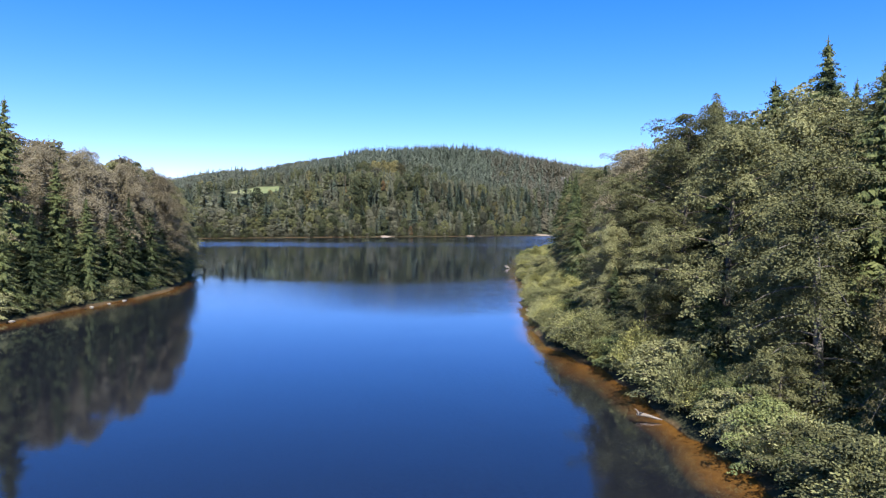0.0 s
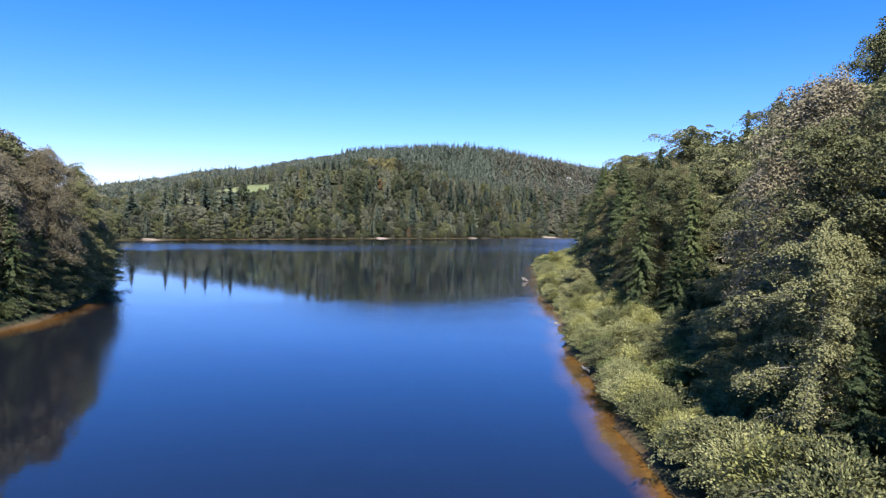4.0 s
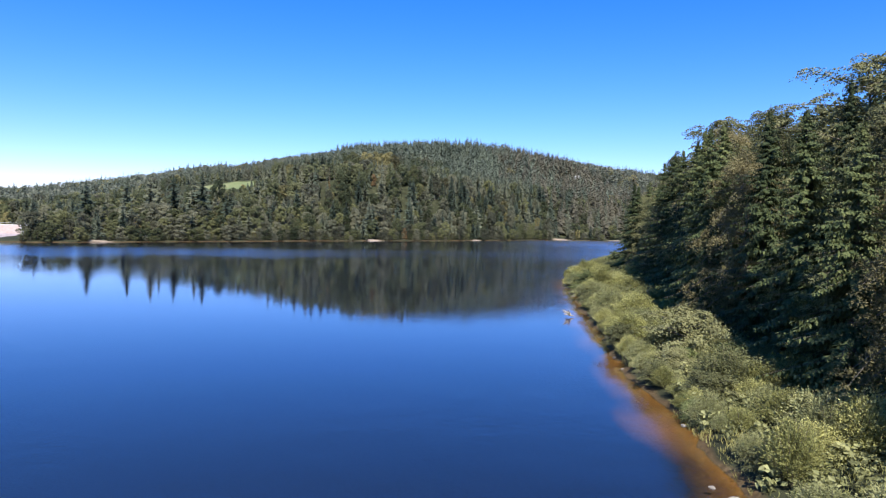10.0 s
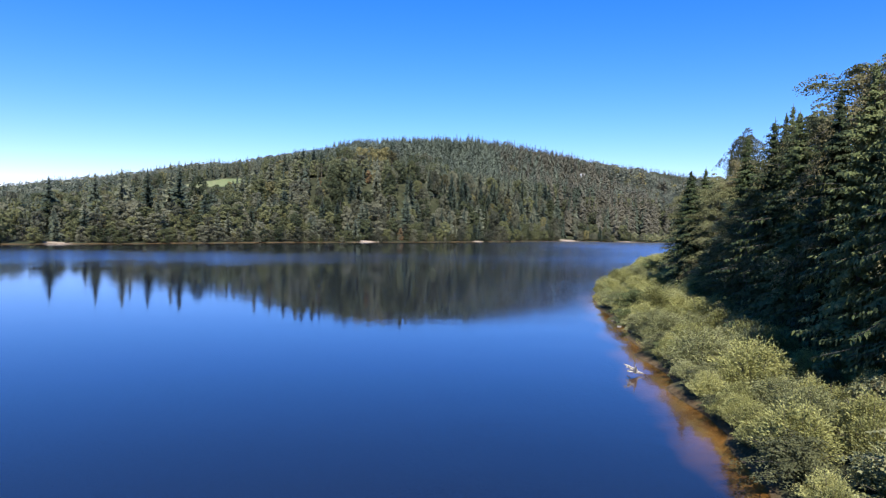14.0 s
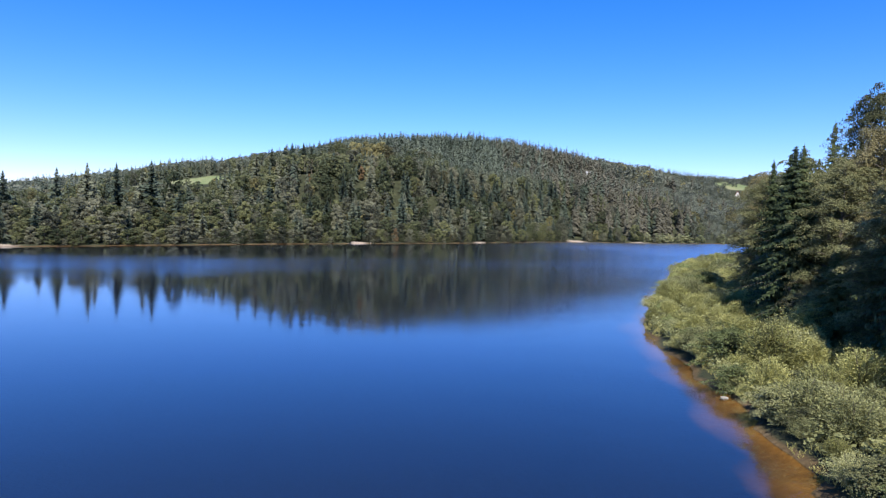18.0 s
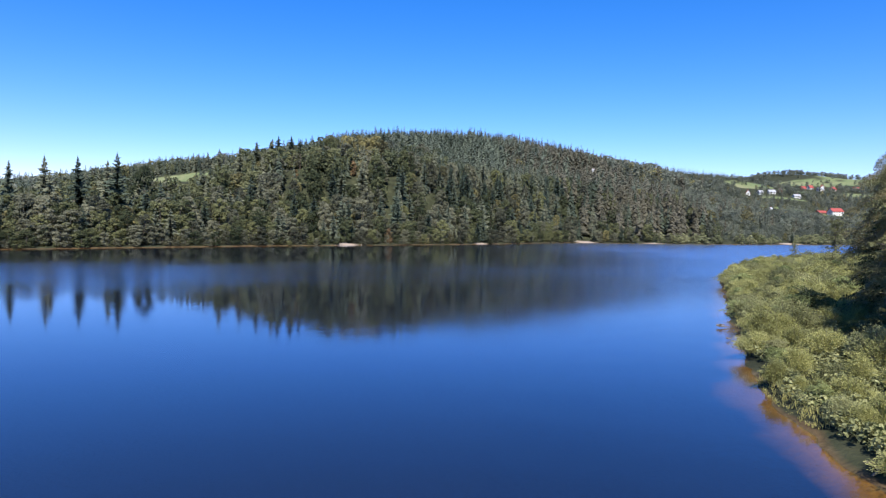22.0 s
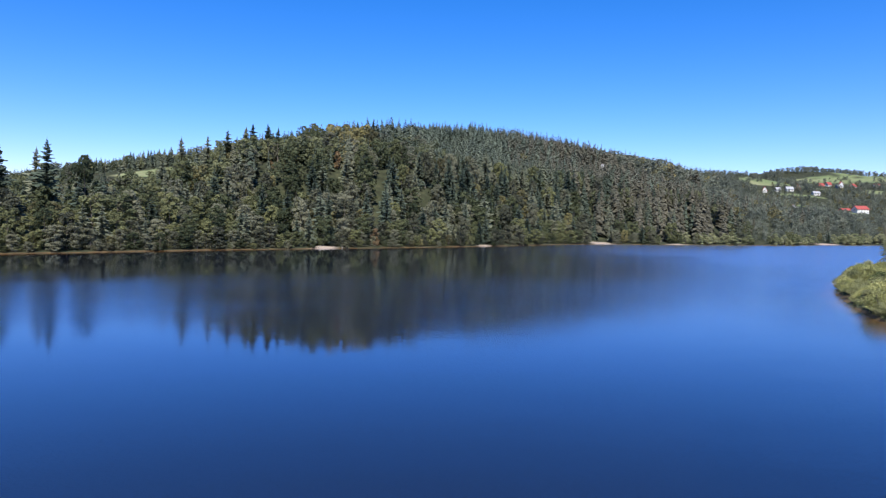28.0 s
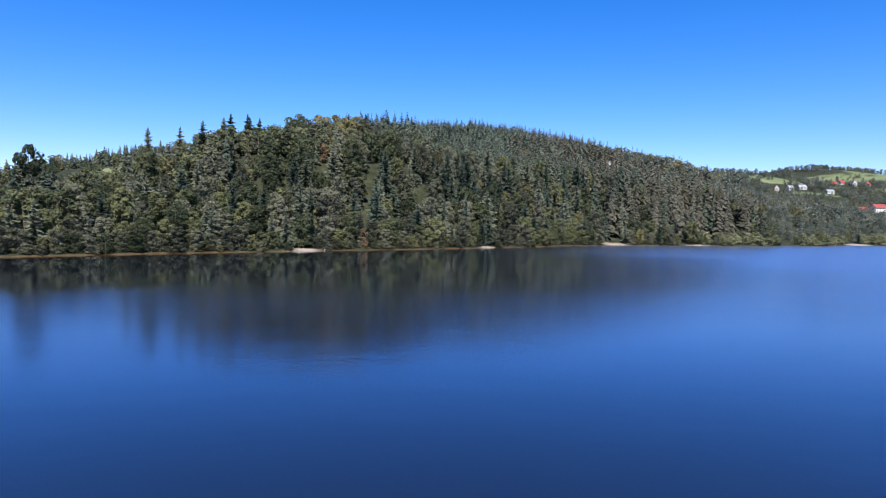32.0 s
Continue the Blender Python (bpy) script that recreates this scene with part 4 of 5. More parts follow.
# bushes that hang over the water along both near shores
R5 = np.random.default_rng(77)
for line, y0, y1, gap, h0, h1 in ((smooth_line(RIGHT_BANK), 14, 64, 1.3, 2.0, 4.2), (smooth_line(RIGHT_BANK), 64, 100, 1.7, 1.4, 2.8), (smooth_line(RIGHT_BANK), 100, 401, 1.7, 1.0, 2.1), (smooth_line(LEFT_BANK), 30, 148, 1.8, 1.4, 3.0)):
    inland = 1.0 if line[0][0] > 0 else -1.0
    steps_ = np.linalg.norm(np.diff(line, axis=0), axis=1)
    far_along = np.concatenate([[0], np.cumsum(steps_)])
    for s in np.arange(0, far_along[-1], gap):
        s = s + R5.uniform(-0.6, 0.6)
        px, py = np.interp(s, far_along, line[:, 0]), np.interp(s, far_along, line[:, 1])
        if not (y0 < py < y1) or R5.uniform() < (0.05 if y1 < 140 else 0.2):
            continue
        k = min(int(np.searchsorted(far_along, s)), len(line) - 1)
        d = line[k] - line[k - 1]
        d = d / np.linalg.norm(d)
        off = R5.uniform(0.7, 1.6) + (0.9 if 200 < py < 300 else 0.0)
        px, py = px + d[1] * off, py - d[0] * off
        near_ = py < 255 and px > 0
        which = int(R5.choice(6, p=[0.02, 0.06, 0.52, 0.16, 0.2, 0.04] if inland < 0 else [0.15, 0.2, 0.2, 0.15, 0.15, 0.15] if y1 < 140 else [0.25, 0.3, 0.08, 0.05, 0.07, 0.25]))
        plant((SHRUBS if near_ else FAR_SHRUBS)[which], px, py, R5.uniform(h0, h1), R5.uniform(0.9, 1.3), R5)

# ---- the far shore: its front trees one by one, the woods behind as one mass a kind ----
R6 = np.random.default_rng(31)
FAR_GROUP = "trees along the far shore"
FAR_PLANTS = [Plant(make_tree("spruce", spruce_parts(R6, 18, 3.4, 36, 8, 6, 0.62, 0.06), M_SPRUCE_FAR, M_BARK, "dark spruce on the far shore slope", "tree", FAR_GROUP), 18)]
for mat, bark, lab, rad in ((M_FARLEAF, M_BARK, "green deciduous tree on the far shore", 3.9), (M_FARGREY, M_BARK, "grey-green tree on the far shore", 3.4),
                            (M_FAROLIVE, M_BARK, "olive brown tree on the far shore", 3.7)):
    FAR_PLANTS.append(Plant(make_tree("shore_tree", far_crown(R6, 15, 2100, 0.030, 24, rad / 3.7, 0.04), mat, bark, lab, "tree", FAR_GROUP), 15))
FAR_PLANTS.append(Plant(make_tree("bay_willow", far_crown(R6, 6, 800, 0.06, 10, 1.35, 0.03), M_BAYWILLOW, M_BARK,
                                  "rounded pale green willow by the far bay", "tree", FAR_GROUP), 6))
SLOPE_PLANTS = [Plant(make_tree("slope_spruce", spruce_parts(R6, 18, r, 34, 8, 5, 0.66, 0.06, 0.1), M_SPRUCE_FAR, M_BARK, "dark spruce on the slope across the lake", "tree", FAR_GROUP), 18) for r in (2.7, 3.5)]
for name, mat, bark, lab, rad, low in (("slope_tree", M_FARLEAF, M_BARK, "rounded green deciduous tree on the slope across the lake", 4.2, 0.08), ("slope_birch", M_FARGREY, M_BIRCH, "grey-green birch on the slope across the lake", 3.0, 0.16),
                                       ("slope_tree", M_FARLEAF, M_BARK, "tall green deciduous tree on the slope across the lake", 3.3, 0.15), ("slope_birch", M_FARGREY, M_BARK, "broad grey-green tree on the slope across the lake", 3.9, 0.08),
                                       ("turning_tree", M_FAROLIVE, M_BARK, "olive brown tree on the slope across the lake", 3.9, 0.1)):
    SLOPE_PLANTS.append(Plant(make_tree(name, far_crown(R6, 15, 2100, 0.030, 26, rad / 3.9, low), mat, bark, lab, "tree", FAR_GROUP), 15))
front = smooth_line(FAR_SHORE, 1)
seg = np.linalg.norm(np.diff(front, axis=0), axis=1)
along = np.concatenate([[0], np.cumsum(seg)])
nrm = np.diff(front, axis=0) / seg[:, None]
front_spots = []
for row, (gap, inset) in enumerate(((4.4, 2.0), (5.0, 6.0), (3.2, 0.9))):
    s = 210.0
    while s < along[-1] - 120:
        k = int(np.searchsorted(along, s) - 1)
        f = (s - along[k]) / seg[k]
        p = front[k] * (1 - f) + front[k + 1] * f + np.array([nrm[k][1], -nrm[k][0]]) * (inset + R6.normal(0, 0.9))
        s += gap * R6.uniform(0.7, 1.3)
        d = float(shore_distance(p[:1], p[1:])[0])
        if d < 0.4 or p[0] > 430 or p[0] < -178 or float(bare(p[:1], p[1:])[0]) > 0.3:
            continue
        low_part = p[0] > 160
        h = (R6.uniform(4.5, 9) if row == 0 else R6.uniform(9, 14.5) if row == 1 else R6.uniform(1.8, 3.6)) * (0.6 if low_part else 1.0)
        kind = FAR_PLANTS[int(R6.choice(4, p=[0.0, 0.45, 0.45, 0.1] if row != 1 else [0.28, 0.34, 0.33, 0.05]))]
        if p[0] > 135 and R6.uniform() < 0.75:
            if R6.uniform() < 0.2 or float(wobble(p[:1], p[1:], 22, 57)[0]) < (-0.5 if row < 2 else 0.1):
                continue
            kind, h = FAR_PLANTS[4], R6.uniform(1.8, 7.5)
        front_spots.append((p[0], p[1]))
        plant(kind, p[0], p[1], h, R6.uniform(0.95, 1.35) * (1.3 if row == 0 else 1.9 if row == 2 else 1.0), R6)


FAR_PLANTS.append(Plant(make_tree("rusty_tree", far_crown(R6, 12, 900, 0.05, 12, 0.9, 0.05), M_RUSSET, M_BARK,
                                  "rust-brown tree on the far hillside", "tree", FAR_GROUP), 12))
for x, y, h in ((-70, 538, 8), (-77, 535, 7), (-86, 536, 7), (-67, 546, 8), (-19, 479, 8), (20, 640, 13), (58, 690, 14), (-45, 545, 10)):
    plant(FAR_PLANTS[5], x, y, h, 0.95, R6)
for x, y, top_z in ((-114.7, 520, 48.7), (-148.5, 424.6, 29), (-134.6, 449, 38.5), (-140, 452, 35.5), (-149, 446, 36.5), (-160, 440, 36), (-169, 430, 33), (-98, 540, 46),
                    (-94, 548, 47), (-50, 530, 40), (-75, 590, 60), (-66, 600, 62), (-84, 588, 58), (-58, 610, 63), (-182, 415, 30), (-122, 515, 40), (-40, 640, 66), (-30, 650, 67)):
    plant(FAR_PLANTS[0], x, y, top_z - foot(x, y), R6.uniform(0.9, 1.15), R6)
for x, y, top_z in ((-92, 556, 61), (-97, 561, 60), (-86, 563, 62), (-82, 568, 61), (-88, 572, 62), (-104, 552, 57), (-112, 546, 53), (-100, 570, 60), (-46, 622, 73), (-36, 628, 74)):
    plant(FAR_PLANTS[0], x, y, top_z - foot(x, y), R6.uniform(1.1, 1.35), R6)
for x, y, top_z, w in ((-58, 600, 70, 1.1), (-49, 606, 71, 1.1), (-67, 594, 69, 1.0), (-40, 614, 72, 1.2), (-72, 603, 69, 1.0), (-54, 590, 66, 1.1), (-44, 598, 67, 1.1), (-34, 604, 68, 1.1), (-62, 582, 63, 1.0)):
    plant(FAR_PLANTS[3 if x > -60 else 1], x, y, top_z - foot(x, y), w, R6)
for x, y, top_z in ((-132, 469, 37), (-109, 505, 41), (-103, 530, 45), (-90, 560, 50)):
    plant(FAR_PLANTS[1], x, y, top_z - foot(x, y), R6.uniform(0.7, 0.85), R6)


def make_dead_tree(rng, h):
    """A barkless standing stem with a few broken limbs."""
    zs = np.linspace(0, h, 6)
    stem = tube(np.stack([0.02 * h * np.sin(zs * 0.3), 0 * zs, zs], 1), np.linspace(0.17, 0.05, 6), 6)
    arms = []
    for k in range(5):
        a, z, r = k * 2.4, h * rng.uniform(0.45, 0.95), rng.uniform(0.6, 1.6)
        q = np.linspace(0, 1, 3)[:, None]
        arms.append(tube(np.array([0, 0, z]) + q * np.array([math.cos(a) * r, math.sin(a) * r, 0.3 * r]), [0.06, 0.04, 0.015], 4))
    base = new("dead_tree")
    child("trunk", mesh_from("trunk", *stem, M_GREYWOOD, True), base)
    for v, q in arms:
        child("branch", mesh_from("branch", v, q, M_GREYWOOD, True), base)
    return tagged(base, "pale barkless dead tree standing in a hillside clearing", "tree", FAR_GROUP)


for x, y, h in ((-84, 556, 13), (-76, 557, 12), (-80, 560, 10), (-99, 545, 14)):
    make_dead_tree(R6, h).matrix_basis = pose(x, y, foot(x, y))


def scatter(templates, spots, name, mat, label, rng):
    """Many trees in one mesh: each a turned, scaled copy of one of the templates."""
    vs, qs, own, n = [], [], [], 0
    pick = rng.integers(len(templates), size=len(spots))
    for t, (tv, tq) in enumerate(templates):
        sel = spots[pick == t]
        if not len(sel):
            continue
        a = rng.uniform(0, 6.283, len(sel))
        c, s = np.cos(a)[:, None], np.sin(a)[:, None]
        w = (sel[:, 3] * rng.uniform(0.9, 1.4, len(sel)))[:, None]
        X = (tv[None, :, 0] * c - tv[None, :, 1] * s) * w + sel[:, 0:1]
        Y = (tv[None, :, 0] * s + tv[None, :, 1] * c) * w + sel[:, 1:2]
        Z = tv[None, :, 2] * sel[:, 3:4] + sel[:, 2:3]
        vs.append(np.stack([X, Y, Z], -1).reshape(-1, 3))
        own.append(np.repeat(rng.uniform(0, 1, len(sel)), len(tv)))
        qs.append((tq[None] + (np.arange(len(sel)) * len(tv))[:, None, None]).reshape(-1, 4) + n)
        n += len(sel) * len(tv)
    me = mesh_from(name, np.vstack(vs), np.vstack(qs), mat)
    me.attributes.new("tree", "FLOAT", "POINT").data.foreach_set("value", np.concatenate(own).astype(np.float32))
    return tagged(new(name, me), label, "undergrowth" if name == "undergrowth" else "forest", kind="stuff")


def woods(rng, x0, x1, y0, y1, gap, keep):
    xs, ys = np.meshgrid(np.arange(x0, x1, gap), np.arange(y0, y1, gap))
    x = (xs + rng.uniform(-0.45, 0.45, xs.shape) * gap).ravel()
    y = (ys + rng.uniform(-0.45, 0.45, ys.shape) * gap).ravel()
    ok = keep(x, y)
    x, y = x[ok], y[ok]
    return x, y


R7 = np.random.default_rng(44)


def spire(rng, n, r):
    """A far spruce, one metre high: drooping sprays laid over a ragged cone."""
    f = 0.03 + 0.93 * (np.arange(n) + rng.uniform(0, 1, n)) / n
    az = np.arange(n) * 2.4 + rng.normal(0, 0.4, n)
    ragged = 1.0 + 0.22 * np.sin(az * 2 + f * 23) + rng.normal(0, 0.12, n)
    L = r * (1 - f) ** 0.9 * ragged + 0.004
    o = np.stack([np.cos(az), np.sin(az), 0 * az], 1)
    sd = np.stack([-np.sin(az), np.cos(az), 0 * az], 1)
    up_ = np.array([[0, 0, 1.0]])
    w = (0.007 + 0.42 * L * rng.uniform(0.7, 1.2, n))[:, None]
    drop = (L * rng.uniform(0.35, 0.8, n))[:, None]
    L, z = L[:, None], f[:, None]
    a = o * L * 0.15 + up_ * (z + 0.012)
    b_ = o * L * 0.72 + sd * w + up_ * (z - drop * 0.55)
    c_ = o * L + up_ * (z - drop)
    d_ = o * L * 0.72 - sd * w + up_ * (z - drop * 0.55)
    v = np.stack([a, b_, c_, d_], 1).reshape(-1, 3)
    return v, np.arange(len(v)).reshape(-1, 4)


con_mid = [spire(R7, 130, r) for r in (0.16, 0.19, 0.21)]
con_lo = [spire(R7, 58, r) for r in (0.18, 0.21, 0.24)]
con_ridge = [spire(R7, 18, r) for r in (0.2, 0.25)]


dec_bay = [lobed(R7, 320, 0.058, 16, q) for q in (1.0, 0.8, 1.1, 0.9)]
dec_mid = [lobed(R7, 640, 0.042, 20, q) for q in (1.0, 0.8, 1.1, 0.7, 0.9)]
dec_lo = [lobed(R7, 120, 0.085, 12, q) for q in (1.0, 0.8, 1.1, 0.9)]


def far_keep(x, y):
    d = shore_distance(x, y)
    ok = (d > 10.5) & (meadows(x, y) < 0.3) & (y < 1150) & (y > 325)
    ok &= ~((x < -174) & (y < 400))
    ok &= ~((x > 60) & (y < 400))             # the headland carries bushes only
    ok &= ~((np.abs(x + 78) < 9) & (y > 536) & (y < 554))
    ok &= ~((x > -225) & (x < -140) & (y > 590) & (y < 645))      # below the hill field
    ok &= ~((np.abs(x - 425 + 0.57 * (955 - y)) < 42) & (y > 918) & (y < 968))     # below the tan field
    ok &= ~((x > 330) & (y > 820) & (wobble(x, y, 60, 17) < -0.3))  # farm land
    for hx, hy in ((484, 938), (427, 1041), (447, 1047), (468, 1056), (486, 1068), (499, 1050), (569, 1137), (587, 1137), (588, 1119), (372, 874), (187, 928), (213, 922)):
        ok &= ~((np.abs(x - hx + 0.53 * (hy - y)) < 11) & (y < hy + 12) & (y > hy - 55))      # house yards
    return ok & ~((np.abs(x - 480 + 0.66 * (940 - y)) < 22) & (y > 845) & (y < 955))


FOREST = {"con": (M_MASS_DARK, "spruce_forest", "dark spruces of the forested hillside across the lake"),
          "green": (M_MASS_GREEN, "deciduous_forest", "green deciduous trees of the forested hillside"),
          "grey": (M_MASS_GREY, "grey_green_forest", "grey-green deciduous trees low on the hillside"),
          "upper": (M_MASS_HAZED_NEEDLES, "upper_spruce_forest", "spruces along the crest of the hill, haze tint in their needles"),
          "bay": (M_MASS_HAZED_LEAVES, "bay_forest", "deciduous trees behind the bay and round the farms, haze tint in their leaves"),
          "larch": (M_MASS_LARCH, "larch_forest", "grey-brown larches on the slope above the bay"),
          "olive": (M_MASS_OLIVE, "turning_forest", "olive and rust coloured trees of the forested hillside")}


def grow(x, y, con_t, dec_t, con_bias, upper=False):
    """Plants woods at the given places, sorted into kinds by patches."""
    h0 = ground_height(x, y)
    d = shore_distance(x, y)
    n = len(x)
    patch = wobble(x, y, 75, 12) + 0.75 * R7.normal(size=n) + con_bias
    con = (patch > 0.45) & ~((x > 205) & (R7.uniform(size=n) < 0.85))
    low_ = np.clip(1.2 - d / 60, 0, 1)
    other = R7.uniform(size=n) + 0.25 * wobble(x, y, 50, 15)
    larch = con & (x > 70) & (R7.uniform(size=n) < np.clip((x - 40) / 130, 0, 0.85))
    con &= ~larch
    olive = ~con & ~larch & (other > 0.93)
    grey = ~con & ~larch & ~olive & (R7.uniform(size=n) < 0.25 + 0.5 * low_ + 0.1 * ((x > 90) & (d > 40)))
    green = ~con & ~larch & ~olive & ~grey
    farm = ((x > 205) & (y > 585) & (y < 930)) | (x > 330)
    hh = np.where(con & (y < 720) & (x < 60), 0.84, 1.0) * np.where((y > 700) & (x > 40) & (x < 330), 1.2, 1.0) * np.where(con | larch, R7.uniform(14, 23, n), R7.uniform(10, 19, n)) * np.where(farm, 0.52, 1.0) * np.where((x > -310) & (x < -145) & (y > 400), 0.72, 1.0)
    S = np.stack([x, y, h0 - 0.3, hh], 1)
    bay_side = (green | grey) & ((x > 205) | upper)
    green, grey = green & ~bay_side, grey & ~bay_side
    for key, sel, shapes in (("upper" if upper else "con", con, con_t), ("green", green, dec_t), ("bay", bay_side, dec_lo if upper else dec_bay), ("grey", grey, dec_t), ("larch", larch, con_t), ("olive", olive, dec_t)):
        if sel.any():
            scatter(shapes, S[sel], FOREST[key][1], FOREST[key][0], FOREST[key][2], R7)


x, y = woods(R7, -330, 560, 330, 700, 7.6, far_keep)
d = shore_distance(x, y)
close = (d < 64) & (x < 95)
rise = np.where(x > 30, 1.0, 0.0) + np.where((y > 585) & (x < 80), 0.8, 0.0)
patch = wobble(x, y, 70, 12)
for px, py, pv in zip(x[close], y[close], patch[close]):
    u = R7.uniform()
    if u < 0.26 + 0.28 * pv + (0.22 if px > -20 else 0.0):
        kind, h = int(R7.integers(2)), R7.uniform(14, 24)
    elif u > 0.94:
        kind, h = 6, R7.uniform(10, 15)
    else:
        kind, h = int(R7.choice([2, 4, 3, 5], p=[0.24, 0.26, 0.26, 0.24])), R7.uniform(12, 20)
    if -310 < px < -145:
        h *= 0.85
    plant(SLOPE_PLANTS[kind], px, py, h, R7.uniform(0.9, 1.3), R7)
grow(x[~close], y[~close], con_mid, dec_mid, rise[~close])
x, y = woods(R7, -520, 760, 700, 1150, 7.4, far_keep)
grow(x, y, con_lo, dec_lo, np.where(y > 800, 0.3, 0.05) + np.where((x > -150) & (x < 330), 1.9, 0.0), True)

# far ridge and the hills around
x, y = woods(R7, -1900, 1100, 1500, 1960, 15.0, lambda a, b: (meadows(a, b) < 0.3) & ((a < -80) | (b > 1560)))
h0 = ground_height(x, y)
S = np.stack([x, y, h0 - 0.3, R7.uniform(13, 20, len(x))], 1)
scatter(con_ridge, S, "ridge_forest", M_MASS_DARK, "forest on the long ridge behind the hill", R7)

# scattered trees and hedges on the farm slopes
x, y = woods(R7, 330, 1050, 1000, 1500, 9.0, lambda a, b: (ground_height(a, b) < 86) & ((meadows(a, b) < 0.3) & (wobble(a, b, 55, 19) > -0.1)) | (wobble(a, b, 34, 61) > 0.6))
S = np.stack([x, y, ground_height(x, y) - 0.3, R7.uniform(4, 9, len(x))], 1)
scatter(dec_bay, S, "hedge_trees", M_MASS_HAZED_LEAVES, "hedges and clumps of trees between the farm meadows", R7)

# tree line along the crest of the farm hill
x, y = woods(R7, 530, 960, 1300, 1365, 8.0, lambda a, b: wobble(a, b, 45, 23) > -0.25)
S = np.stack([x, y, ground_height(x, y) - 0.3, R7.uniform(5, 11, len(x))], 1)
scatter(dec_bay, S, "crest_trees", M_MASS_HAZED_LEAVES, "tree line on the crest above the farm meadows", R7)

# the woods go on behind the near banks
x, y = woods(R7, 48, 190, -160, 215, 8.5, lambda a, b: (shore_distance(a, b) > 46) & (a < 60 + 0.32 * (b + 160)))
S = np.stack([x, y, ground_height(x, y) - 0.3, R7.uniform(14, 20, len(x))], 1)
scatter(dec_lo, S, "bank_forest", M_MASS_GREEN, "mixed woods that go on behind the bank", R7)
x, y = woods(R7, -180, -62, -160, 126, 8.5, lambda a, b: (shore_distance(a, b) > 5) & ((b < 28) | (a < -98)))
S = np.stack([x, y, ground_height(x, y) - 0.3, R7.uniform(13, 19, len(x))], 1)
scatter(dec_lo, S, "point_forest", M_MASS_GREEN, "mixed woods that go on behind the wooded point", R7)

# woods beyond the dam
x, y = woods(R7, -800, -235, 490, 900, 9.0, lambda a, b: (shore_distance(a, b) > 14) & (meadows(a, b) < 0.3) & ((a < -330) | (b < 640)))
S = np.stack([x, y, ground_height(x, y) - 0.3, R7.uniform(6, 11, len(x))], 1)
scatter(dec_lo, S, "valley_forest", M_MASS_GREEN, "deciduous woods in the valley beyond the dam", R7)


# ---- dam, houses, stones, driftwood, grass ----
M_CONCRETE = rough_surface("pale_concrete", [(0.2, (0.42, 0.40, 0.38)), (0.8, (0.66, 0.64, 0.61))], 0.4)
M_PITCHING = rough_surface("pinkish_stone_pitching", [(0.2, (0.22, 0.16, 0.14)), (0.8, (0.46, 0.36, 0.33))], 0.5)
M_PLASTER = rough_surface("white_plaster", [(0.2, (0.44, 0.42, 0.39)), (0.8, (0.66, 0.64, 0.61))], 0.6, bump=0.1)
M_ROOF_RED = rough_surface("red_roof_tiles", [(0.2, (0.20, 0.035, 0.03)), (0.8, (0.36, 0.075, 0.06))], 1.2)
M_ROOF_GREY = rough_surface("grey_roof_sheet", [(0.2, (0.20, 0.20, 0.21)), (0.8, (0.40, 0.40, 0.41))], 0.8)
M_WOODWALL = rough_surface("brown_boards", [(0.2, (0.09, 0.055, 0.035)), (0.8, (0.20, 0.13, 0.085))], 1.0)
M_PANE = rough_surface("dark_window_glass", [(0.2, (0.02, 0.025, 0.03)), (0.8, (0.04, 0.05, 0.06))], 0.5, rough=0.08, bump=0.0)
M_STEEL = rough_surface("painted_steel", [(0.2, (0.45, 0.45, 0.45)), (0.8, (0.62, 0.62, 0.62))], 2.0, rough=0.5)


def slab(size, at, turn=0.0, bevel=0.0):
    bm = bmesh.new()
    bmesh.ops.create_cube(bm, size=1.0, matrix=pose(*at, 0, 0, turn) @ Matrix.Diagonal((*size, 1)))
    if bevel:
        bmesh.ops.bevel(bm, geom=bm.edges[:], offset=bevel, segments=1, affect="EDGES")
    return bm


def prism(outline, along0, along1):
    """A profile in y and z, drawn out along x."""
    bm = bmesh.new()
    a = [bm.verts.new((along0, y, z)) for y, z in outline]
    b = [bm.verts.new((along1, y, z)) for y, z in outline]
    bm.faces.new(a[::-1])
    bm.faces.new(b)
    for i in range(len(a)):
        j = (i + 1) % len(a)
        bm.faces.new((a[i], a[j], b[j], b[i]))
    return bm


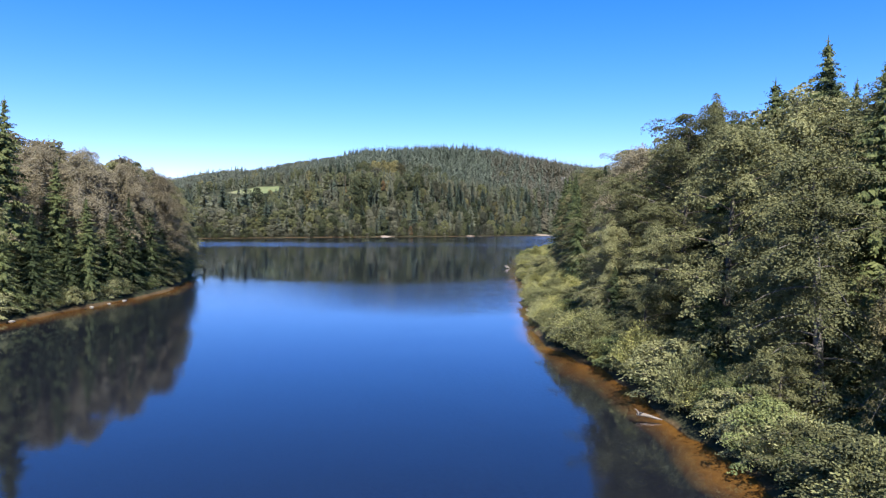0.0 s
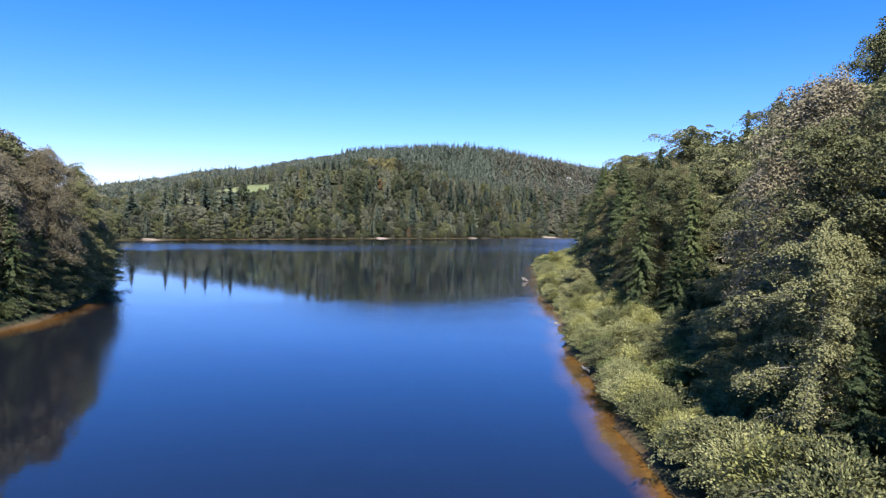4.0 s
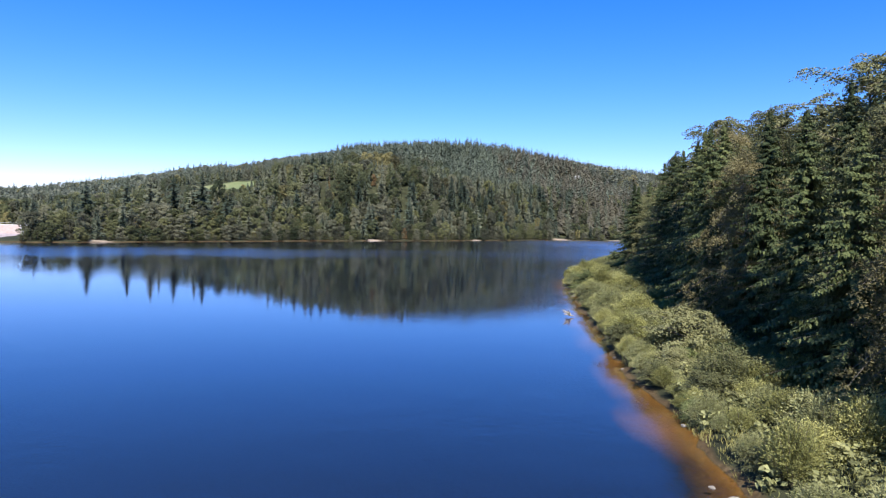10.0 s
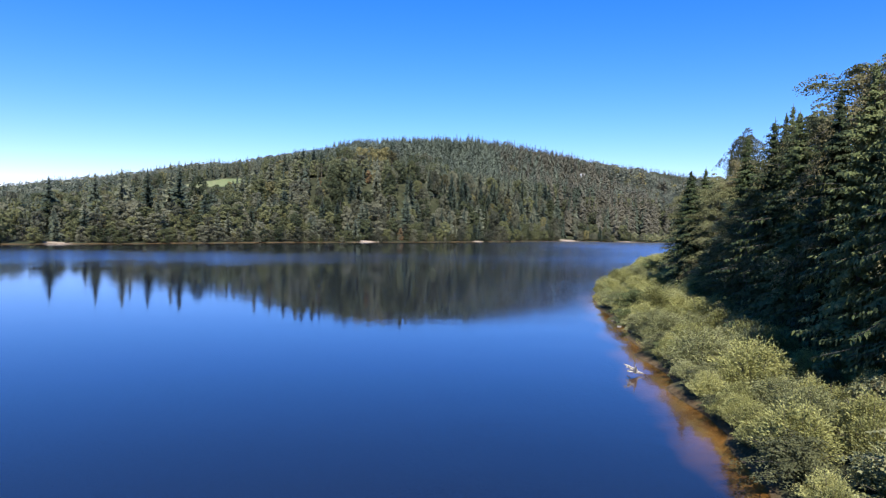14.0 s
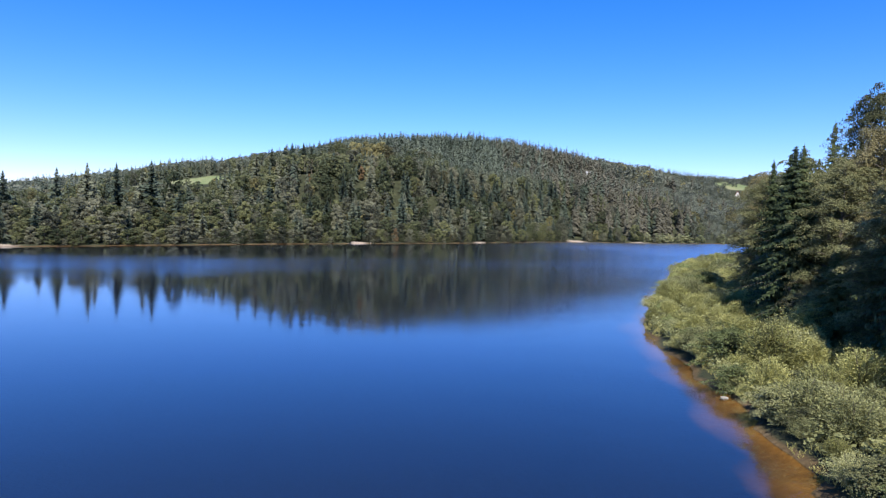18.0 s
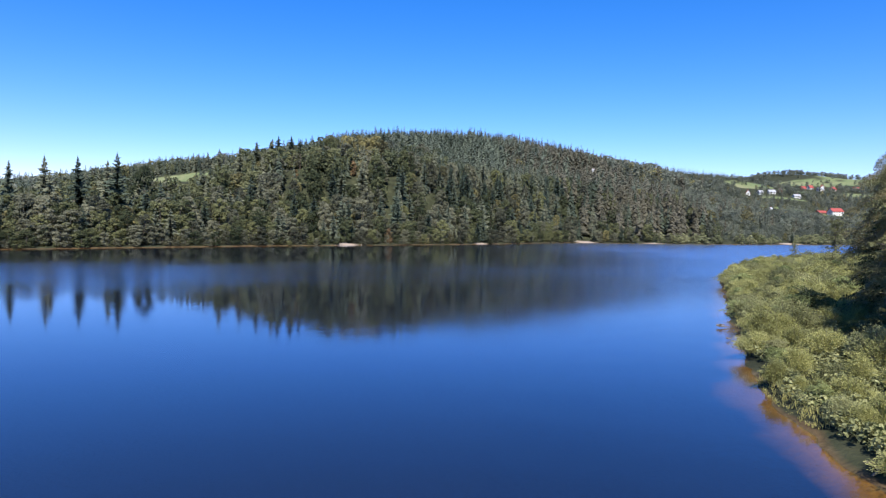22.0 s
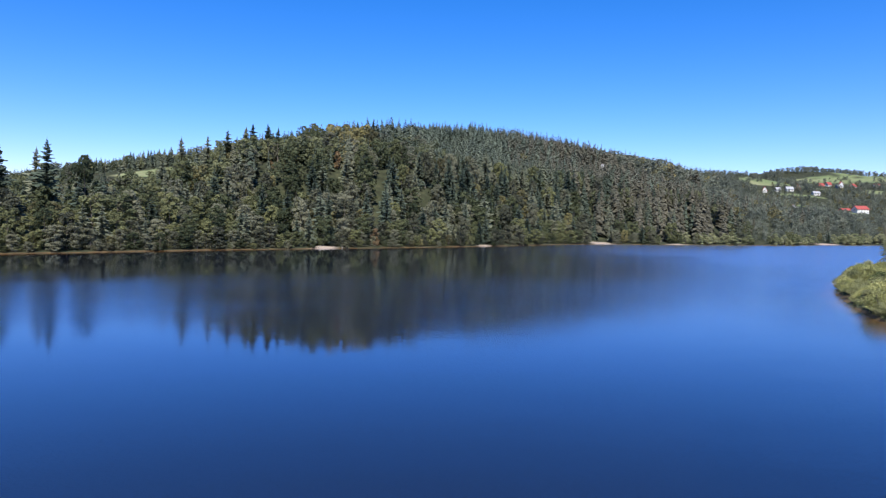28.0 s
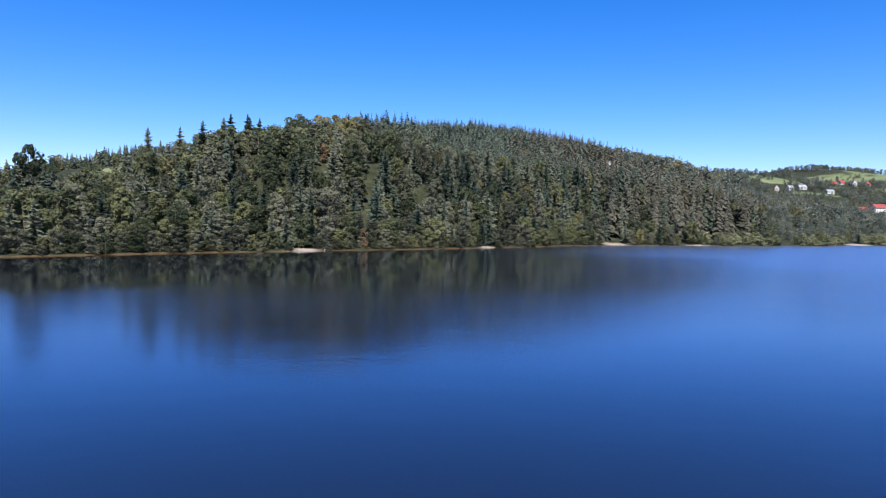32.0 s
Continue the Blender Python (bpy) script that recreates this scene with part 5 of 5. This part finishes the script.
def make_house(x, y, turn, length, width, wall_h, roof_h, wall_mat, roof_mat, label, storeys=1):
    base = new("house")
    base.matrix_basis = pose(x, y, foot(x, y) - 0.3, 0, 0, turn)
    w, l = width / 2, length / 2
    part("wall", prism([(-w, -1.5), (w, -1.5), (w, wall_h), (0, wall_h + roof_h * 0.94), (-w, wall_h)], -l, l), wall_mat, base)
    k = 0.7
    e = wall_h - k * roof_h / w
    part("roof", prism([(-w - k, e), (0, wall_h + roof_h), (w + k, e), (w + k, e + 0.25), (0, wall_h + roof_h + 0.28), (-w - k, e + 0.25)], -l - 0.6, l + 0.6), roof_mat, base)
    part("chimney", slab((0.7, 0.7, 1.8), (l * 0.3, w * 0.3, wall_h + roof_h * 0.7 + 0.7), 0, 0.04), M_ROOF_RED, base)
    n = max(2, int(length / 3.2))
    for st in range(storeys):
        zc = 1.6 + st * 2.8
        for i in range(n):
            px = -l + (i + 0.5) * length / n
            if st == 0 and i == n // 2:
                part("door", slab((1.0, 0.08, 2.1), (px, -w - 0.03, 1.05)), M_WOODWALL, base)
                continue
            win = part("window", slab((1.25, 0.10, 1.4), (px, -w - 0.03, zc)), M_PLASTER, base)
            part("pane", slab((1.05, 0.06, 1.2), (px, -w - 0.08, zc)), M_PANE, win)
    for sgn in (-1, 1):
        win = part("window", slab((0.10, 1.25, 1.4), (sgn * (l + 0.03), 0, wall_h * 0.8)), M_PLASTER, base)
        part("pane", slab((0.06, 1.05, 1.2), (sgn * (l + 0.08), 0, wall_h * 0.8)), M_PANE, win)
    return tagged(base, label, "house", "houses of the hamlet")


WHITE_RED = "white plastered house with a red tiled roof"
WHITE_GREY = "small white house with a grey roof"
WOOD_GREY = "brown wooden house with a grey roof"
make_house(484, 938, 10, 15, 9, 5.4, 3.6, M_PLASTER, M_ROOF_RED, "large white house with a bright red roof above the bay", 2)
make_house(471, 944, 14, 12, 6, 2.4, 2.0, M_WOODWALL, M_ROOF_RED, "low brown barn with a red roof beside a house")
for hx, hy, turn, l, w, wh, rh, wm, rm, lab in (
        (427, 1041, 70, 8, 7, 4.4, 5.0, M_PLASTER, M_ROOF_RED, WHITE_RED), (447, 1047, 10, 8, 7, 4.0, 3.2, M_PLASTER, M_ROOF_GREY, WHITE_GREY),
        (467, 1056, 4, 13, 8, 3.8, 3.6, M_PLASTER, M_ROOF_GREY, WHITE_GREY), (486, 1068, 60, 10, 8, 4.4, 5.0, M_WOODWALL, M_ROOF_GREY, WOOD_GREY),
        (499, 1050, 6, 13, 7, 4.2, 2.4, M_PLASTER, M_ROOF_GREY, WHITE_GREY), (556, 1136, 5, 11, 7, 3.6, 3.8, M_WOODWALL, M_ROOF_RED, "brown wooden house with a red roof"),
        (570, 1140, 20, 11, 7, 3.8, 4.0, M_PLASTER, M_ROOF_RED, WHITE_RED), (587, 1138, 75, 9, 8, 4.4, 4.6, M_PLASTER, M_ROOF_RED, WHITE_RED),
        (576, 1124, 0, 11, 7, 3.6, 3.4, M_PLASTER, M_ROOF_GREY, WHITE_GREY), (592, 1118, 30, 10, 8, 4.0, 4.2, M_PLASTER, M_ROOF_RED, WHITE_RED),
        (372, 874, 30, 5, 4.4, 3.2, 2.2, M_PLASTER, M_ROOF_GREY, "small white shed on a field edge"), (187, 928, 20, 8, 6, 5.0, 3.4, M_PLASTER, M_ROOF_GREY, WHITE_GREY),
        (213, 922, -10, 9, 6, 4.5, 3.4, M_PLASTER, M_ROOF_GREY, WHITE_GREY), (199, 930, 10, 7, 6, 4.5, 3.4, M_PLASTER, M_ROOF_GREY, WHITE_GREY),
        (640, 1140, 10, 12, 8, 4.0, 4.0, M_PLASTER, M_ROOF_RED, WHITE_RED), (632, 1122, 40, 10, 8, 4.0, 3.6, M_WOODWALL, M_ROOF_GREY, WOOD_GREY)):
    make_house(hx, hy, turn, l * 0.72, w * 0.72, wh * 0.72, rh * 0.8, wm, rm, lab)


def make_dam():
    """Stone-faced embankment with a crest road, rail posts and a white gate tower at its near end."""
    base = new("dam")
    base.matrix_basis = pose(-240, 470, 0, 0, 0, 171.5)
    part("embankment", prism([(16, -4), (2.5, 5.0), (-2.5, 5.0), (-14, -4)], 0, 175), M_PITCHING, base, "pinkish stone-pitched slope")
    part("crest_road", prism([(2.3, 5.0), (2.3, 5.25), (-2.3, 5.25), (-2.3, 5.0)], 0, 175), M_CONCRETE, base)
    part("spillway_wall", slab((1.2, 12, 6.4), (2.0, 7.0, 2.4), 0, 0.1), M_CONCRETE, base, "white concrete spillway wall")
    part("spillway_wall", slab((1.2, 12, 6.4), (-7.0, 7.0, 2.4), 0, 0.1), M_CONCRETE, base, "white concrete spillway wall")
    part("bridge_deck", slab((14, 3.2, 0.6), (-2.5, 2.5, 5.7), 0, 0.05), M_CONCRETE, base)
    for side in (-2.2, 2.2):
        rail = part("railing", slab((175, 0.08, 0.08), (87.5, side, 6.3)), M_STEEL, base)
        for i in range(36):
            part("post", slab((0.1, 0.1, 1.1), (1 + i * 4.9, side, 5.78)), M_STEEL, rail)
    return tagged(base, "stone-faced reservoir dam with pale concrete spillway", "dam")


make_dam()


def make_stone(size, rng):
    bm = bmesh.new()
    bmesh.ops.create_icosphere(bm, subdivisions=2, radius=0.5)
    k = rng.uniform(0, 50)
    for v in bm.verts:
        n = noise.noise(v.co * 2.2 + Vector((k, 0, 0)))
        v.co *= 1.0 + 0.45 * n
        v.co = Vector((v.co.x * size[0], v.co.y * size[1], max(v.co.z, -0.3) * size[2]))
    return bm


RS = np.random.default_rng(91)
for x, y, sx, sy, sz, lab in (
        (14.7, 108.3, 1.1, 0.7, 0.5, "pale flat stone lying at the waterline"), (15.6, 107.2, 0.9, 0.9, 0.6, "pale block of stone at the waterline"),
        (14.2, 109.6, 0.6, 0.4, 0.3, "pale flat stone lying at the waterline"), (17.0, 133.0, 0.5, 0.4, 0.3, "small pale stone on the shore"),
        (17.6, 137.5, 0.6, 0.4, 0.3, "small pale stone on the shore"), (16.4, 118.5, 0.5, 0.5, 0.3, "small pale stone on the shore"),
        (24.3, 186.0, 0.9, 0.6, 0.35, "grey stone among shore rubble"), (24.9, 187.4, 0.7, 0.6, 0.4, "grey stone among shore rubble"),
        (25.2, 189.0, 0.8, 0.5, 0.35, "grey stone among shore rubble"), (24.7, 190.3, 0.6, 0.5, 0.3, "grey stone among shore rubble"),
        (13.6, 92.5, 0.5, 0.4, 0.3, "small pale stone on the shore"), (12.7, 80.0, 0.6, 0.5, 0.35, "small pale stone on the shore"),
        (-45.5, 84.0, 1.4, 0.9, 0.5, "pale stone slab on the wooded point's shore"), (-44.6, 91.0, 1.2, 0.8, 0.5, "pale stone slab on the wooded point's shore"),
        (-45.0, 87.5, 0.9, 0.7, 0.4, "pale stone slab on the wooded point's shore"), (-48.0, 72.0, 1.0, 0.7, 0.4, "pale stone slab on the wooded point's shore")):
    me = bpy.data.meshes.new("stone")
    bm = make_stone((sx * 0.6, sy * 0.55, sz * 0.6), RS)
    bm.to_mesh(me)
    bm.free()
    me.materials.append(M_STONE)
    ob = new("stone", me)
    ob.matrix_basis = pose(x, y, max(foot(x, y) + 0.1 + 0.2 * sz, 0.02), 0, 0, RS.uniform(0, 360))
    tagged(ob, lab, "stone", "stones of the shore")


def make_driftwood(x, y, length, limbs, turn, label, rng, name="driftwood", wood=None, fan=3.14):
    """A bleached stump: a twisted stem with root arms."""
    base = new(name)
    base.matrix_basis = pose(x, y, max(foot(x, y) + 0.12, 0.0), 0, 0, turn)
    t = np.linspace(0, 1, 7)
    short = 0.45 if fan < 2 else 0.8
    stem = np.stack([short * length * (t - 0.5), 0.12 * length * np.sin(t * 4 + rng.uniform(0, 6)), 0.14 + 0.10 * length * t], 1)
    v, q = tube(stem, 0.05 * length * (0.6 + t) * np.array([0.5, 1, 1, 1, 1, 1, 0.7]), 7)
    child("stem", mesh_from("stem", v, q, wood or M_DEADWOOD, True), base)
    for k in range(limbs):
        a = rng.uniform(-fan, fan)
        r = length * rng.uniform(0.22, 0.42) * (1.75 if fan < 2 else 1.0)
        s = np.linspace(0, 1, 5)
        lift = rng.uniform(0.15, 1.1) if fan < 2 else rng.uniform(0.1, 0.75)
        p = stem[-2] + np.stack([r * s * math.cos(a), r * s * math.sin(a), r * lift * s - 0.25 * r * s * s], 1)
        p[:, :2] += 0.08 * r * np.sin(s * 5 + k)[:, None]
        p[:, 2] += 0.07 * r * np.sin(s * 6 + 2 * k)
        v, q = tube(p, (0.05 if fan < 2 else 0.035) * length * (1 - 0.75 * s) + 0.012, 5)
        child("root", mesh_from("root", v, q, wood or M_DEADWOOD, True), base)
    return tagged(base, label, "driftwood", "driftwood along the shore")


make_driftwood(19.0, 162.0, 1.6, 11, 185, "bleached driftwood stump with roots standing in shallow water", RS, fan=1.15)
make_driftwood(38.6, 245.5, 1.6, 5, 160, "grey driftwood stump lying at the shore", RS, wood=M_GREYWOOD)
make_driftwood(35.8, 237.5, 1.1, 3, 190, "thin dark driftwood stick over the water", RS, wood=M_GREYWOOD)
make_driftwood(26.6, 202.5, 1.5, 3, 60, "grey driftwood log along the shoreline", RS, wood=M_GREYWOOD)
make_driftwood(12.4, 83.5, 1.4, 5, 90, "small pale driftwood stump at the waterline", RS)
make_driftwood(13.2, 38.0, 1.8, 2, 170, "pale sunken branch in rusty shallows", RS, wood=M_GREYWOOD)

# far shore rubble below the slumped banks
for cx, cy, n, spread_ in ((-37, 464, 10, 6.0), (98, 574.5, 14, 9.0), (145, 583, 4, 6.0)):
    for i in range(n):
        x, y = cx + RS.normal(0, spread_ * 0.5), cy + RS.normal(0, 1.6)
        if float(shore_distance(np.array([x]), np.array([y]))[0]) < 0.2:
            continue
        me = bpy.data.meshes.new("boulder")
        bm = make_stone(RS.uniform(0.35, 0.85, 3) * np.array([1.2, 1, 0.7]), RS)
        bm.to_mesh(me)
        bm.free()
        me.materials.append(M_STONE)
        ob = tagged(new("boulder", me), "pale boulder on the bare far bank", "boulder", "boulders of the far bank")
        ob.matrix_basis = pose(x, y, foot(x, y) + 0.25, 0, 0, RS.uniform(0, 360))

# dry grass on the open shore, sedge in the gaps of the belt
def make_tufts(name, gx_, gy_, low, high, wide, mat, label):
    gz_ = ground_height(gx_, gy_)
    hgt = RS.uniform(low, high, len(gx_))
    ang = RS.uniform(0, 6.283, len(gx_))
    root = np.stack([gx_, gy_, gz_ - 0.05], 1)
    blades = []
    for k in range(4):
        a2 = ang + k * 1.57
        out = np.stack([np.cos(a2), np.sin(a2), 0 * a2], 1)
        sidev = np.stack([-np.sin(a2), np.cos(a2), 0 * a2], 1) * wide
        mid_ = root + out * (0.12 * hgt)[:, None] + np.array([0, 0, 1.0]) * (0.6 * hgt)[:, None]
        tip = root + out * (0.45 * hgt)[:, None] + np.array([0, 0, 1.0]) * hgt[:, None]
        blades.append(np.stack([root, mid_ + sidev, tip, mid_ - sidev], 1))
    gv = np.concatenate(blades).reshape(-1, 3)
    return tagged(new(name, mesh_from(name, gv, np.arange(len(gv)).reshape(-1, 4), mat)), label, "grass", kind="stuff")


line = smooth_line(RIGHT_BANK)
gy_ = RS.uniform(70, 360, 11000)
gx_ = np.interp(gy_, line[:, 1], line[:, 0]) + np.abs(RS.normal(0, 1.6, len(gy_))) + 0.15
ok = wobble(gx_, gy_, 16, 33) > 0.1
make_tufts("shore_grass", gx_[ok], gy_[ok], 0.2, 0.5, 0.014, M_GRASS, "tufts of dry yellow grass along the open shore")
gy_ = RS.uniform(74, 240, 50000)
edge_ = np.interp(gy_, EDGE_Y, EDGE_X)
shore_ = np.interp(gy_, line[:, 1], line[:, 0])
gx_ = shore_ + 0.4 + RS.uniform(0, 1, len(gy_)) * np.maximum(edge_ + 1.0 - shore_, 0.5)
ok = (wobble(gx_, gy_, 9, 41) > 0.05) & ((gy_ < 97) | (RS.uniform(size=len(gy_)) < 0.15))
make_tufts("sedge", gx_[ok], gy_[ok], 0.3, 0.65, 0.012, M_SEDGE, "yellow-green sedge filling gaps between shore bushes")

# low willow growth that covers the ground between the bushes
RU = np.random.default_rng(63)
low_growth = [lobed(RU, 46, 0.15, 7, 1.7, 0.1) for _ in range(5)]
gy_ = RU.uniform(40, 300, 5200)
shore_ = np.interp(gy_, line[:, 1], line[:, 0])
gx_ = shore_ + 0.7 + RU.uniform(0, 1, len(gy_)) * np.maximum(np.interp(gy_, EDGE_Y, EDGE_X) + 2.0 - shore_, 0.5)
S = np.stack([gx_, gy_, ground_height(gx_, gy_) - 0.05, RU.uniform(0.55, 1.25, len(gx_))], 1)
scatter(low_growth, S, "undergrowth", M_LOWGROWTH, "low grey-green willow growth between the shore bushes", RU)
